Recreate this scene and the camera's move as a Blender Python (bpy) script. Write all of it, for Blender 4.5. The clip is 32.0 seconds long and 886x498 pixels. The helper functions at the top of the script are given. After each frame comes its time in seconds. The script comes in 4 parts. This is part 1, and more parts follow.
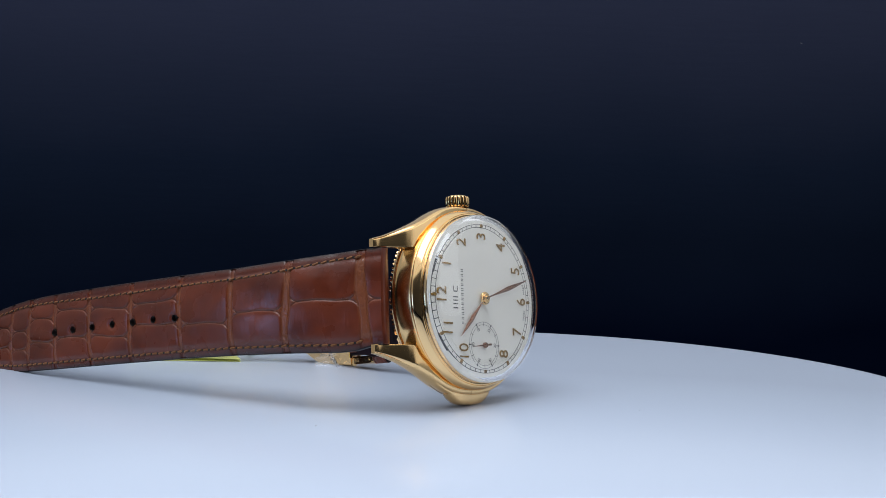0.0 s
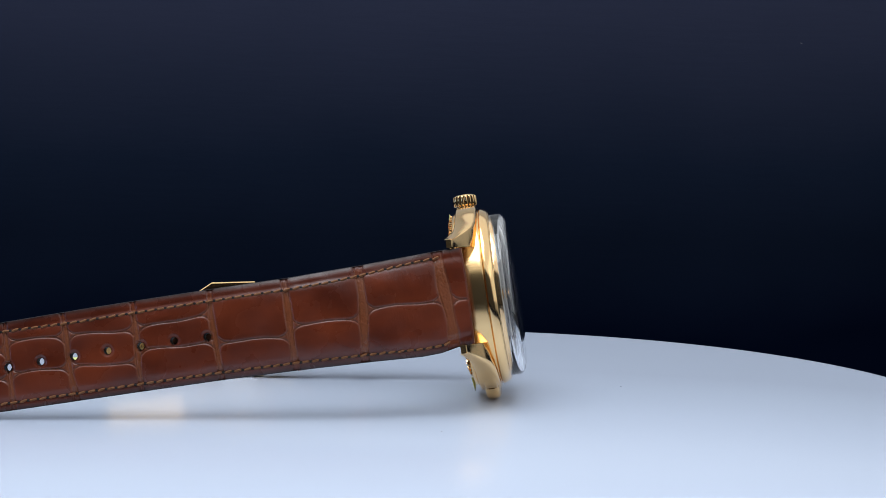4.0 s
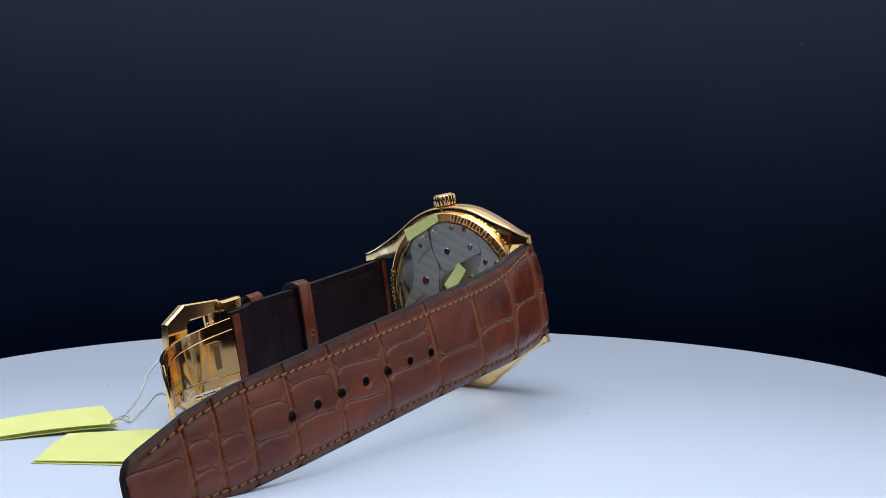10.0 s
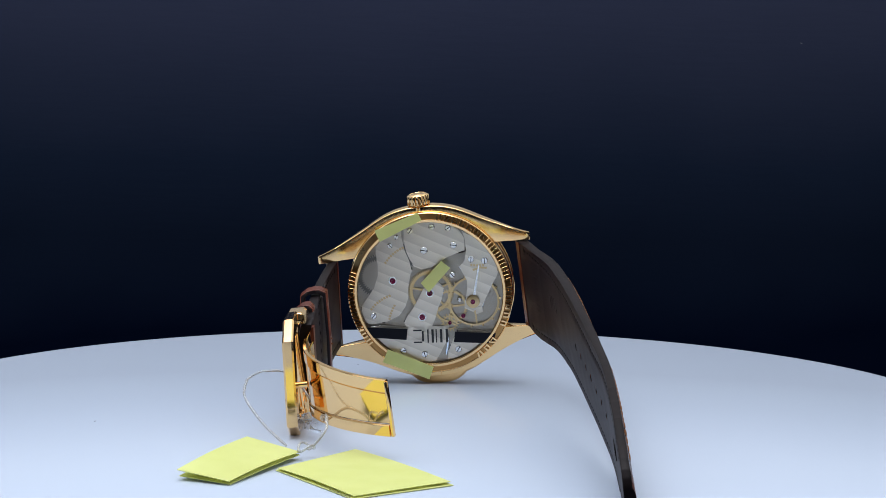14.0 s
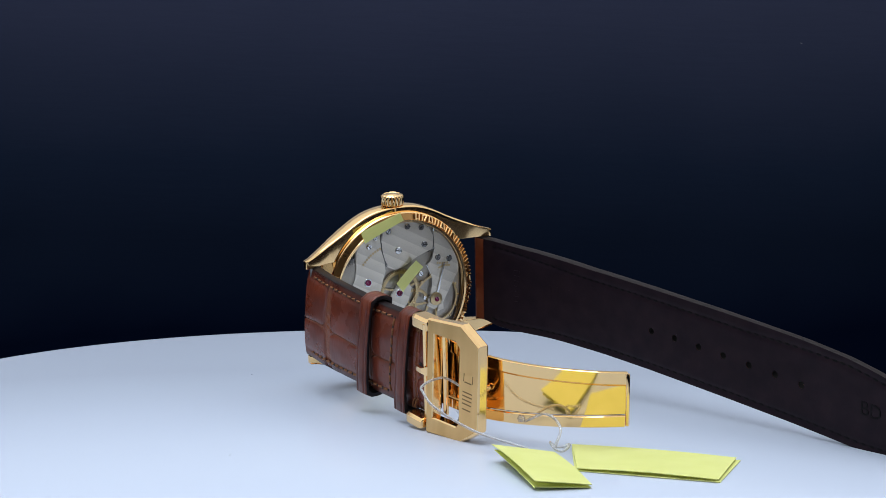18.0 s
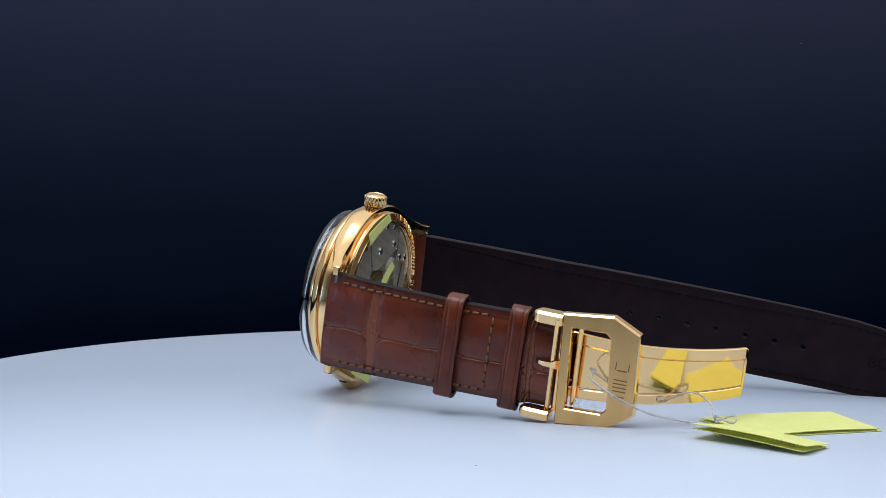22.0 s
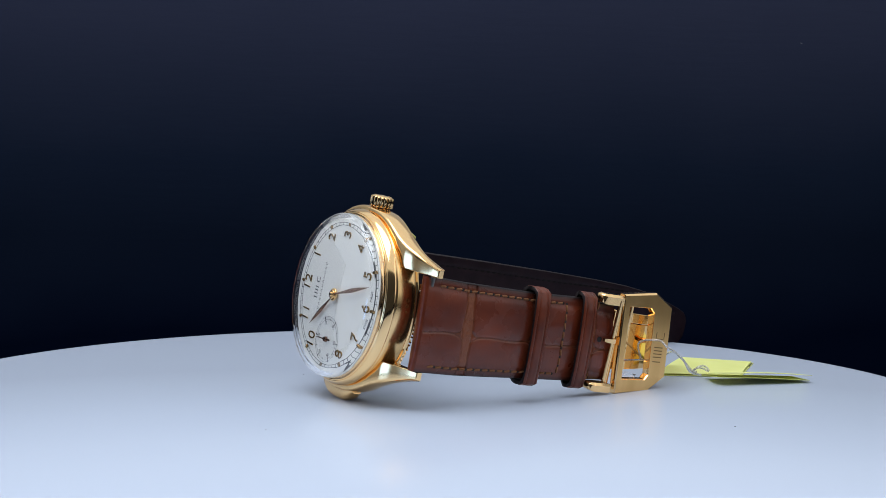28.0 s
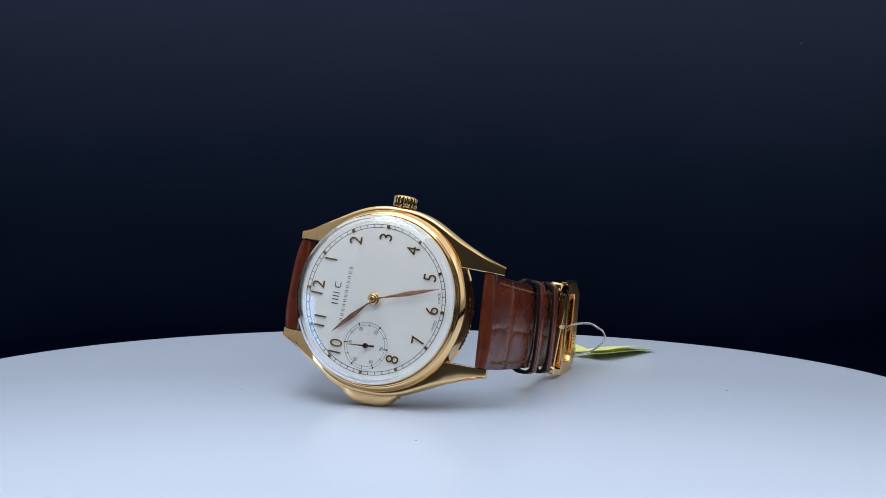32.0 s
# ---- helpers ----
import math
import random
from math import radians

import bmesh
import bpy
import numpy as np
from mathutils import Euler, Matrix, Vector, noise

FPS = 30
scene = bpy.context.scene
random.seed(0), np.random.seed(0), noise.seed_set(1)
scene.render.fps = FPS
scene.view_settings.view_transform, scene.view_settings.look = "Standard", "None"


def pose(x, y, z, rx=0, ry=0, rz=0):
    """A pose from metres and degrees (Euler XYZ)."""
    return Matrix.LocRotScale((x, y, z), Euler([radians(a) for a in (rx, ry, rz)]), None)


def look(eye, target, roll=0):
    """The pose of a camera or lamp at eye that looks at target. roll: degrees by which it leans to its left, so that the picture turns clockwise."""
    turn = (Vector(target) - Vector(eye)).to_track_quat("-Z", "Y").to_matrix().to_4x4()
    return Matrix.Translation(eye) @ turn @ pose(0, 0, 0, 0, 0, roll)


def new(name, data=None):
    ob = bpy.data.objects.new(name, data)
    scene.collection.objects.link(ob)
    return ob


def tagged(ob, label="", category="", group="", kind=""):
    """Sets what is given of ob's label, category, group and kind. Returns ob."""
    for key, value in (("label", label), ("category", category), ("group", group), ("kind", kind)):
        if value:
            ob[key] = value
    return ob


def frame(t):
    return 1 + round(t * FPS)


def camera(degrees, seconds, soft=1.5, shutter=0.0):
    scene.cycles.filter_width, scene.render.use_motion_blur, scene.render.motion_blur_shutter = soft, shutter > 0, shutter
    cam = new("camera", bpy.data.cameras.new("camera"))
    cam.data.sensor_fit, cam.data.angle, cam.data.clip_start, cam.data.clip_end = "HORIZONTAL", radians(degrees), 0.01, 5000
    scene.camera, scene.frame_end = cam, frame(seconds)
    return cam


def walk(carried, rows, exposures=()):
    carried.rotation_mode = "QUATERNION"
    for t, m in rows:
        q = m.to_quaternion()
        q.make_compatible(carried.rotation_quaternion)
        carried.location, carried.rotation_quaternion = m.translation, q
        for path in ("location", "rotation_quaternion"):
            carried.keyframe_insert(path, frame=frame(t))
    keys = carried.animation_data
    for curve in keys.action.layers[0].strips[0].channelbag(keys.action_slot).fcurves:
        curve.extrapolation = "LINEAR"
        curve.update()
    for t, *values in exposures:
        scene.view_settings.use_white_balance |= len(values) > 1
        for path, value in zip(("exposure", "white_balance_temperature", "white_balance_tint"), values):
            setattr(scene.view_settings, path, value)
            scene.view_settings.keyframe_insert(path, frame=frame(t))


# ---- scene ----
MM = 0.001
cam = camera(33.21, 32.0, soft=0.6)
EYE = (0.0, -0.370, 0.0625)
CAM_POSE = look(EYE, (EYE[0] + 0.016357, EYE[1] + 0.997421, EYE[2] - 0.069880), 0.543)
walk(cam, [(0.0, CAM_POSE), (32.0, CAM_POSE)], [(0.0, 0.03), (3.0, 0.06), (7.0, 0.18), (13.0, 0.15), (22.0, 0.12), (27.0, 0.05), (32.0, 0.0)])

# ---- world and lamps ----
world = bpy.data.worlds.new("studio_world")
scene.world = world
world.use_nodes = True
world.node_tree.nodes["Background"].inputs[0].default_value = (0.55, 0.68, 1.0, 1)
world.node_tree.nodes["Background"].inputs[1].default_value = 0.05


def area_lamp(name, eye, target, wide, high, watts, colour):
    data = bpy.data.lights.new(name, "AREA")
    data.shape, data.size, data.size_y = "RECTANGLE", wide, high
    data.energy, data.color = watts, colour
    ob = new(name, data)
    ob.matrix_world = look(eye, target)
    return ob


area_lamp("ceiling_light_panel", (0.0, -0.04, 0.85), (0.0, -0.04, 0.0), 2.4, 1.86, 11.4, (0.90, 0.94, 0.99))
area_lamp("overhead_softbox", (-0.10, -0.12, 0.62), (0.0, 0.0, 0.0), 0.50, 0.44, 2.85, (0.86, 0.93, 1.0))
area_lamp("left_light_panel", (-0.749, -0.357, 0.062), (0.0, 0.0, 0.03), 0.17, 0.19, 0.42, (0.26, 0.50, 1.0))
area_lamp("right_light_panel", (0.80, -0.30, 0.42), (0.0, 0.0, 0.0), 0.80, 0.70, 0.85, (0.95, 0.97, 1.0))

# ---- materials ----


def material(name, colour, rough=0.5, metal=0.0, **more):
    m = bpy.data.materials.new(name)
    m.use_nodes = True
    b = m.node_tree.nodes["Principled BSDF"]
    b.inputs["Base Color"].default_value = (*colour, 1)
    b.inputs["Roughness"].default_value = rough
    b.inputs["Metallic"].default_value = metal
    for key, value in more.items():
        b.inputs[key.replace("_", " ")].default_value = value
    return m


def node(m, kind, **settings):
    n = m.node_tree.nodes.new(kind)
    for key, value in settings.items():
        n.inputs[key.replace("_", " ")].default_value = value
    return n


def link(m, a, out, b, into):
    m.node_tree.links.new(a.outputs[out], b.inputs[into])


def coords(m, stretch=(1, 1, 1)):
    c = node(m, "ShaderNodeTexCoord")
    p = node(m, "ShaderNodeMapping")
    p.inputs["Scale"].default_value = stretch
    link(m, c, "Object", p, "Vector")
    return p


def vary(m, scale, dark, light, stretch=(1, 1, 1), detail=4.0):
    """Lets a noise run the base colour between two colours."""
    p, n, r = coords(m, stretch), node(m, "ShaderNodeTexNoise", Scale=scale, Detail=detail), node(m, "ShaderNodeValToRGB")
    r.color_ramp.elements[0].position, r.color_ramp.elements[1].position = 0.3, 0.7
    r.color_ramp.elements[0].color, r.color_ramp.elements[1].color = (*dark, 1), (*light, 1)
    link(m, p, "Vector", n, "Vector")
    link(m, n, "Fac", r, "Fac")
    link(m, r, "Color", m.node_tree.nodes["Principled BSDF"], "Base Color")
    return r


def bumpy(m, scale, strength, distance, stretch=(1, 1, 1), detail=3.0):
    p, n, b = coords(m, stretch), node(m, "ShaderNodeTexNoise", Scale=scale, Detail=detail), node(m, "ShaderNodeBump", Strength=strength, Distance=distance)
    link(m, p, "Vector", n, "Vector")
    link(m, n, "Fac", b, "Height")
    link(m, b, "Normal", m.node_tree.nodes["Principled BSDF"], "Normal")
    return n


def rough_by(m, scale, low, high, stretch=(1, 1, 1)):
    p, n, r = coords(m, stretch), node(m, "ShaderNodeTexNoise", Scale=scale, Detail=5.0), node(m, "ShaderNodeMapRange", To_Min=low, To_Max=high, From_Min=0.3, From_Max=0.7)
    link(m, p, "Vector", n, "Vector")
    link(m, n, "Fac", r, "Value")
    link(m, r, "Result", m.node_tree.nodes["Principled BSDF"], "Roughness")


GOLD = material("polished_gold", (0.95, 0.635, 0.305), 0.12, 1.0)
rough_by(GOLD, 60, 0.09, 0.15)
BRUSHED = material("brushed_gold", (0.92, 0.645, 0.335), 0.3, 1.0)
vary(BRUSHED, 260, (0.74, 0.445, 0.17), (0.84, 0.53, 0.22), (0.04, 1, 1), 2)
# Toned below rose gold to put dark reflections into the pointers' colour.
ROSE = material("rose_gold_toned_dark", (0.31, 0.16, 0.105), 0.14, 1.0)
# Gilt base colour lowered to imitate dark reflections on numerals and pips.
NUMERAL = material("gilt_with_dark_reflections", (0.45, 0.28, 0.10), 0.22, 1.0)
SATIN = material("satin_gold", (0.92, 0.61, 0.29), 0.19, 1.0)
vary(SATIN, 300, (0.87, 0.575, 0.26), (0.95, 0.635, 0.30), (1, 1, 0.05), 2)
LUG_GOLD = material("soft_polished_gold", (0.94, 0.63, 0.30), 0.12, 1.0)
rough_by(LUG_GOLD, 120, 0.09, 0.16)
# Gold toned down to paint the dark reflections between the raised letters.
RING_SHADE = material("shade_toned_gold", (0.42, 0.23, 0.085), 0.32, 1.0)
rough_by(RING_SHADE, 400, 0.26, 0.4)
# Dark gold that paints the shade in the engraved bars and catch slot.
DARK_GOLD = material("dark_toned_gold", (0.26, 0.15, 0.06), 0.4, 1.0)

LEATHER = material("brown_alligator_leather", (0.09, 0.024, 0.010), 0.3)
_b = LEATHER.node_tree.nodes["Principled BSDF"]
_r = vary(LEATHER, 130, (0.080, 0.0126, 0.0045), (0.174, 0.0318, 0.0112), (1, 1, 0.6), 6)
_b.inputs["Specular IOR Level"].default_value = 0.48
_a = node(LEATHER, "ShaderNodeAttribute")
_a.attribute_name = "groove"
_m = node(LEATHER, "ShaderNodeMix")
_m.data_type = "RGBA"
_m.inputs[7].default_value = (0.27, 0.088, 0.034, 1)
link(LEATHER, _a, "Fac", _m, 0)
link(LEATHER, _r, "Color", _m, 6)
_d = node(LEATHER, "ShaderNodeMath")
_d.operation, _d.use_clamp = "MULTIPLY", True
_d.inputs[1].default_value = -1.0
_o = node(LEATHER, "ShaderNodeMix")
_o.data_type = "RGBA"
_o.inputs[7].default_value = (0.022, 0.0065, 0.0055, 1)
link(LEATHER, _a, "Fac", _d, 0)
link(LEATHER, _d, "Value", _o, 0)
LEATHER.node_tree.links.new(_m.outputs[2], _o.inputs[6])
LEATHER.node_tree.links.new(_o.outputs[2], _b.inputs["Base Color"])
bumpy(LEATHER, 1500, 0.42, 0.00010, (0.3, 1, 1), 5)
_f = [n for n in LEATHER.node_tree.nodes if n.bl_idname == "ShaderNodeBump"][0]
_pp, _nn, _bb = coords(LEATHER, (0.35, 1, 1)), node(LEATHER, "ShaderNodeTexNoise", Scale=420.0, Detail=4.0), node(LEATHER, "ShaderNodeBump", Strength=0.20, Distance=0.0003)
link(LEATHER, _pp, "Vector", _nn, "Vector")
link(LEATHER, _nn, "Fac", _bb, "Height")
link(LEATHER, _bb, "Normal", _f, "Normal")
rough_by(LEATHER, 120, 0.20, 0.38)

LOOP_LEATHER = material("smooth_brown_leather", (0.10, 0.028, 0.012), 0.3, Specular_IOR_Level=0.36)
vary(LOOP_LEATHER, 300, (0.082, 0.0140, 0.005), (0.150, 0.0290, 0.0105))
bumpy(LOOP_LEATHER, 1800, 0.08, 0.0001, detail=3)
LINING = material("dark_brown_lining_leather", (0.014, 0.010, 0.012), 0.46, Specular_IOR_Level=0.08)
vary(LINING, 240, (0.0096, 0.0050, 0.0082), (0.0180, 0.0094, 0.0130))
bumpy(LINING, 2200, 0.25, 0.00008, detail=6)
EDGE = material("dark_painted_leather_edge", (0.012, 0.008, 0.009), 0.5, Specular_IOR_Level=0.14)
vary(EDGE, 500, (0.007, 0.005, 0.006), (0.016, 0.010, 0.011))
THREAD = material("orange_brown_thread", (0.30, 0.12, 0.03), 0.75)
vary(THREAD, 2500, (0.13, 0.045, 0.012), (0.25, 0.095, 0.026))
LINING_THREAD = material("dark_lining_thread", (0.0025, 0.0018, 0.0022), 0.6, Specular_IOR_Level=0.12)
# Near-black colour standing in for the shade inside holes.
HOLE_SHADE = material("hole_shade", (0.008, 0.005, 0.004), 0.8)

DIAL = material("silvery_cream_dial", (0.71, 0.69, 0.64), 0.42)
vary(DIAL, 60, (0.70, 0.68, 0.63), (0.73, 0.71, 0.66))
INK = material("black_dial_print", (0.012, 0.012, 0.014), 0.5)
BACK_GLASS = material("coated_back_glass", (1, 1, 1), 0.0, IOR=1.16, Transmission_Weight=1.0)
CRYSTAL = material("sapphire_crystal", (1, 1, 1), 0.0, IOR=1.5, Transmission_Weight=1.0)
STEEL = material("grey_rhodium_plate", (0.56, 0.54, 0.50), 0.32, 0.8)
_p = coords(STEEL, (1, 1, 1))
_p.inputs["Rotation"].default_value = (0, 0, -0.52)
_w = node(STEEL, "ShaderNodeTexWave", Scale=122.0, Distortion=0.15)
_w.wave_profile = "SAW"
_bp = node(STEEL, "ShaderNodeBump", Strength=0.22, Distance=0.0003)
# Ramp puts the stripes' one-sided shading into the base colour.
_q = node(STEEL, "ShaderNodeValToRGB")
_q.color_ramp.elements[0].color, _q.color_ramp.elements[1].color = (0.57, 0.52, 0.44, 1), (0.70, 0.645, 0.55, 1)
link(STEEL, _p, "Vector", _w, "Vector")
link(STEEL, _w, "Fac", _bp, "Height")
link(STEEL, _w, "Fac", _q, "Fac")
link(STEEL, _q, "Color", STEEL.node_tree.nodes["Principled BSDF"], "Base Color")
link(STEEL, _bp, "Normal", STEEL.node_tree.nodes["Principled BSDF"], "Normal")
MAINPLATE = material("dark_grained_plate", (0.40, 0.37, 0.32), 0.42, 0.9)
bumpy(MAINPLATE, 900, 0.2, 0.0001)
BRASS = material("gilt_wheel", (0.60, 0.45, 0.24), 0.3, 1.0)
RATCHET = material("dark_steel_wheel", (0.16, 0.155, 0.145), 0.35, 1.0)
SCREW = material("polished_steel_screw", (0.72, 0.72, 0.70), 0.15, 1.0)
RUBY = material("ruby_jewel", (0.16, 0.008, 0.05), 0.06, Transmission_Weight=0.2)
YELLOW = material("pale_yellow_paper", (0.78, 0.78, 0.30), 0.9, Transmission_Weight=0.25, IOR=1.05)
vary(YELLOW, 120, (0.77, 0.79, 0.30), (0.83, 0.85, 0.36))
NYLON = material("clear_nylon_string", (0.85, 0.85, 0.84), 0.25, Transmission_Weight=0.75)
CLEAR = material("clear_plastic_film", (0.97, 0.98, 1.0), 0.08, Transmission_Weight=0.92, IOR=1.25)
BLADE = material("polished_blade_gold", (0.95, 0.63, 0.285), 0.07, 1.0)
rough_by(BLADE, 60, 0.05, 0.09)
BLACK_TAPE = material("black_tape", (0.004, 0.005, 0.010), 0.35, Specular_IOR_Level=0.12)

TABLE = material("white_turntable_lacquer", (0.62, 0.69, 0.84), 0.24)
vary(TABLE, 9, (0.555, 0.620, 0.755), (0.575, 0.640, 0.775), detail=1.0)
SPECK = material("grey_dust_speck", (0.13, 0.13, 0.14), 0.8)
# Height ramp paints the light's falloff into the navy paper's colour.
CLOTH = material("navy_paper_with_painted_falloff", (0.03, 0.04, 0.08), 0.8)
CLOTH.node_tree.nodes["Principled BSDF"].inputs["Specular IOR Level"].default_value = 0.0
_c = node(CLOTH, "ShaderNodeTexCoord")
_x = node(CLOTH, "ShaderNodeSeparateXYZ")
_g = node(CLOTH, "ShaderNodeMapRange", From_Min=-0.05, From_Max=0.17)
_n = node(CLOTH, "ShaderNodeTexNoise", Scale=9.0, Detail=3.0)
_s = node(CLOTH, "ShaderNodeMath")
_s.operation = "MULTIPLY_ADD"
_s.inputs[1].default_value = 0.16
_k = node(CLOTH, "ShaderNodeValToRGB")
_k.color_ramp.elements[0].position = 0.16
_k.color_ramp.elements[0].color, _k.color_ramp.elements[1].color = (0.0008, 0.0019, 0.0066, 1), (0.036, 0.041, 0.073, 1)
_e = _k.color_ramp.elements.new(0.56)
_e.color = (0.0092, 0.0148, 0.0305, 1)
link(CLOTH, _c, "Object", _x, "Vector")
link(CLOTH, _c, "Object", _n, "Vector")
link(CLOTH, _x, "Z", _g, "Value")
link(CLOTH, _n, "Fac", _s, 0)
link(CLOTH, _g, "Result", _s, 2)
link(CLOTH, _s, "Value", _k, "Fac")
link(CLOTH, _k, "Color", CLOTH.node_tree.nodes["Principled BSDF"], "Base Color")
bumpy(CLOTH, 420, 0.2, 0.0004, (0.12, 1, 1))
WALL = material("dark_room_paint", (0.05, 0.05, 0.055), 0.8)
vary(WALL, 4, (0.045, 0.046, 0.05), (0.055, 0.056, 0.06))
SIDE = material("added_white_reflector", (0.78, 0.79, 0.80), 0.8)
vary(SIDE, 5, (0.76, 0.77, 0.78), (0.80, 0.81, 0.82))
CEILING = material("white_ceiling_paint", (0.75, 0.76, 0.78), 0.8)
vary(CEILING, 4, (0.73, 0.74, 0.76), (0.77, 0.78, 0.80))

# ---- building tools (millimetres) ----


def mesh_of(name, bm, smooth=35):
    for v in bm.verts:
        v.co *= MM
    bmesh.ops.recalc_face_normals(bm, faces=bm.faces)
    me = bpy.data.meshes.new(name)
    bm.to_mesh(me)
    bm.free()
    if smooth:
        for f in me.polygons:
            f.use_smooth = True
        me.set_sharp_from_angle(angle=radians(smooth))
    return me


def part(name, bm, mat, parent, label="", smooth=35):
    me = mesh_of(name, bm, smooth)
    me.materials.append(mat)
    ob = new(name, me)
    ob.parent = parent
    return tagged(ob, label)


def share(name, me, parent, m, label=""):
    ob = new(name, me)
    ob.parent = parent
    ob.matrix_basis = m
    return tagged(ob, label)


def lathe(profile, steps=128, closed=True, axis="z", centre=(0, 0, 0)):
    """A turned solid: profile of (radius, height)."""
    bm = bmesh.new()
    rings = []
    for k in range(steps):
        a = 2 * math.pi * k / steps
        ring = []
        for r, z in profile:
            p = (r * math.cos(a), r * math.sin(a), z)
            if axis == "x":
                p = (z, r * math.cos(a), r * math.sin(a))
            ring.append(bm.verts.new((p[0] + centre[0], p[1] + centre[1], p[2] + centre[2])))
        rings.append(ring)
    n = len(profile)
    for k in range(steps):
        a, b = rings[k], rings[(k + 1) % steps]
        for i in range(n if closed else n - 1):
            j = (i + 1) % n
            bm.faces.new((a[i], b[i], b[j], a[j]))
    bmesh.ops.remove_doubles(bm, verts=bm.verts, dist=1e-4)
    return bm


def prism(points, z0, z1, bm=None, bevel=0.0):
    """A flat plate with the outline points (x, y) from z0 to z1."""
    own = bm is None
    bm = bm or bmesh.new()
    a = [bm.verts.new((x, y, z0)) for x, y in points]
    b = [bm.verts.new((x, y, z1)) for x, y in points]
    bm.faces.new(a[::-1])
    top = bm.faces.new(b)
    for i in range(len(a)):
        j = (i + 1) % len(a)
        bm.faces.new((a[i], a[j], b[j], b[i]))
    if bevel and own:
        bmesh.ops.bevel(bm, geom=list(top.edges), offset=bevel, segments=2, affect="EDGES")
    return bm


def block(x0, x1, y0, y1, z0, z1, bevel=0.0, bm=None):
    own = bm is None
    bm = bm or bmesh.new()
    prism([(x0, y0), (x1, y0), (x1, y1), (x0, y1)], z0, z1, bm)
    if bevel and own:
        bmesh.ops.bevel(bm, geom=list(bm.edges), offset=bevel, segments=3, affect="EDGES")
    return bm


def loft(sections, bm=None, caps=True):
    bm = bm or bmesh.new()
    rings = [[bm.verts.new(p) for p in s] for s in sections]
    n = len(rings[0])
    for a, b in zip(rings, rings[1:]):
        for i in range(n):
            j = (i + 1) % n
            bm.faces.new((a[i], a[j], b[j], b[i]))
    if caps:
        bm.faces.new(rings[0][::-1])
        bm.faces.new(rings[-1])
    return bm


def tube(points, r, sides=8, bm=None):
    """A round thread through points, smoothed."""
    pts = [Vector(p) for p in points]
    fine = []
    for i in range(len(pts) - 1):
        p0, p1, p2, p3 = pts[max(i - 1, 0)], pts[i], pts[i + 1], pts[min(i + 2, len(pts) - 1)]
        for k in range(8):
            t = k / 8
            fine.append(0.5 * (2 * p1 + (p2 - p0) * t + (2 * p0 - 5 * p1 + 4 * p2 - p3) * t * t + (3 * p1 - p0 - 3 * p2 + p3) * t ** 3))
    fine.append(pts[-1])
    sections, up = [], Vector((0.3, 0.2, 1)).normalized()
    for i, p in enumerate(fine):
        d = (fine[min(i + 1, len(fine) - 1)] - fine[max(i - 1, 0)]).normalized()
        s = d.cross(up).normalized()
        u = s.cross(d)
        up = u
        sections.append([p + r * (math.cos(2 * math.pi * k / sides) * s + math.sin(2 * math.pi * k / sides) * u) for k in range(sides)])
    return loft(sections, bm)


def letters(text, size, deep, bevel=0.0, thin=0.0):
    """Mesh of a word in the built-in font, centred, in millimetres."""
    cu = bpy.data.curves.new("word", "FONT")
    cu.body, cu.size, cu.extrude, cu.bevel_depth = text, size, deep, bevel
    cu.offset = thin
    cu.align_x, cu.align_y, cu.resolution_u = "CENTER", "CENTER", 3
    ob = bpy.data.objects.new("word", cu)
    scene.collection.objects.link(ob)
    bpy.context.view_layer.update()
    me = bpy.data.meshes.new_from_object(ob.evaluated_get(bpy.context.evaluated_depsgraph_get()))
    bm = bmesh.new()
    bm.from_mesh(me)
    bpy.data.objects.remove(ob)
    bpy.data.curves.remove(cu)
    bpy.data.meshes.remove(me)
    return bm


def moved(bm, m):
    bmesh.ops.transform(bm, matrix=m, verts=bm.verts)
    return bm


def spin(t):
    """Turn of the table at t seconds."""
    return pose(0, 0, 0, 0, 0, 9.0089 * (t - 16) + 104.62 - 0.207 * math.sin((t - 16) / 16 * math.pi))


# Watch space: x to the crown (3), y to 12, z out of the dial.
WATCH_REST = Matrix(((-0.15320, -0.03777, 0.98747, 0.022012),
                     (0.13599, -0.99057, -0.01679, -0.002502),
                     (0.97879, 0.13171, 0.15690, 0.025855),
                     (0, 0, 0, 1)))

# ---- setting ----
TABLE_R = 135.0


def plain_sheet(name, corners, mat, label, thick):
    bm = bmesh.new()
    a = [Vector(c) for c in corners]
    n = (a[1] - a[0]).cross(a[2] - a[0]).normalized() * thick
    loft([a, [p - n for p in a]], bm)
    ob = part(name, bm, mat, None, label, smooth=0)
    return tagged(ob, kind="structure")


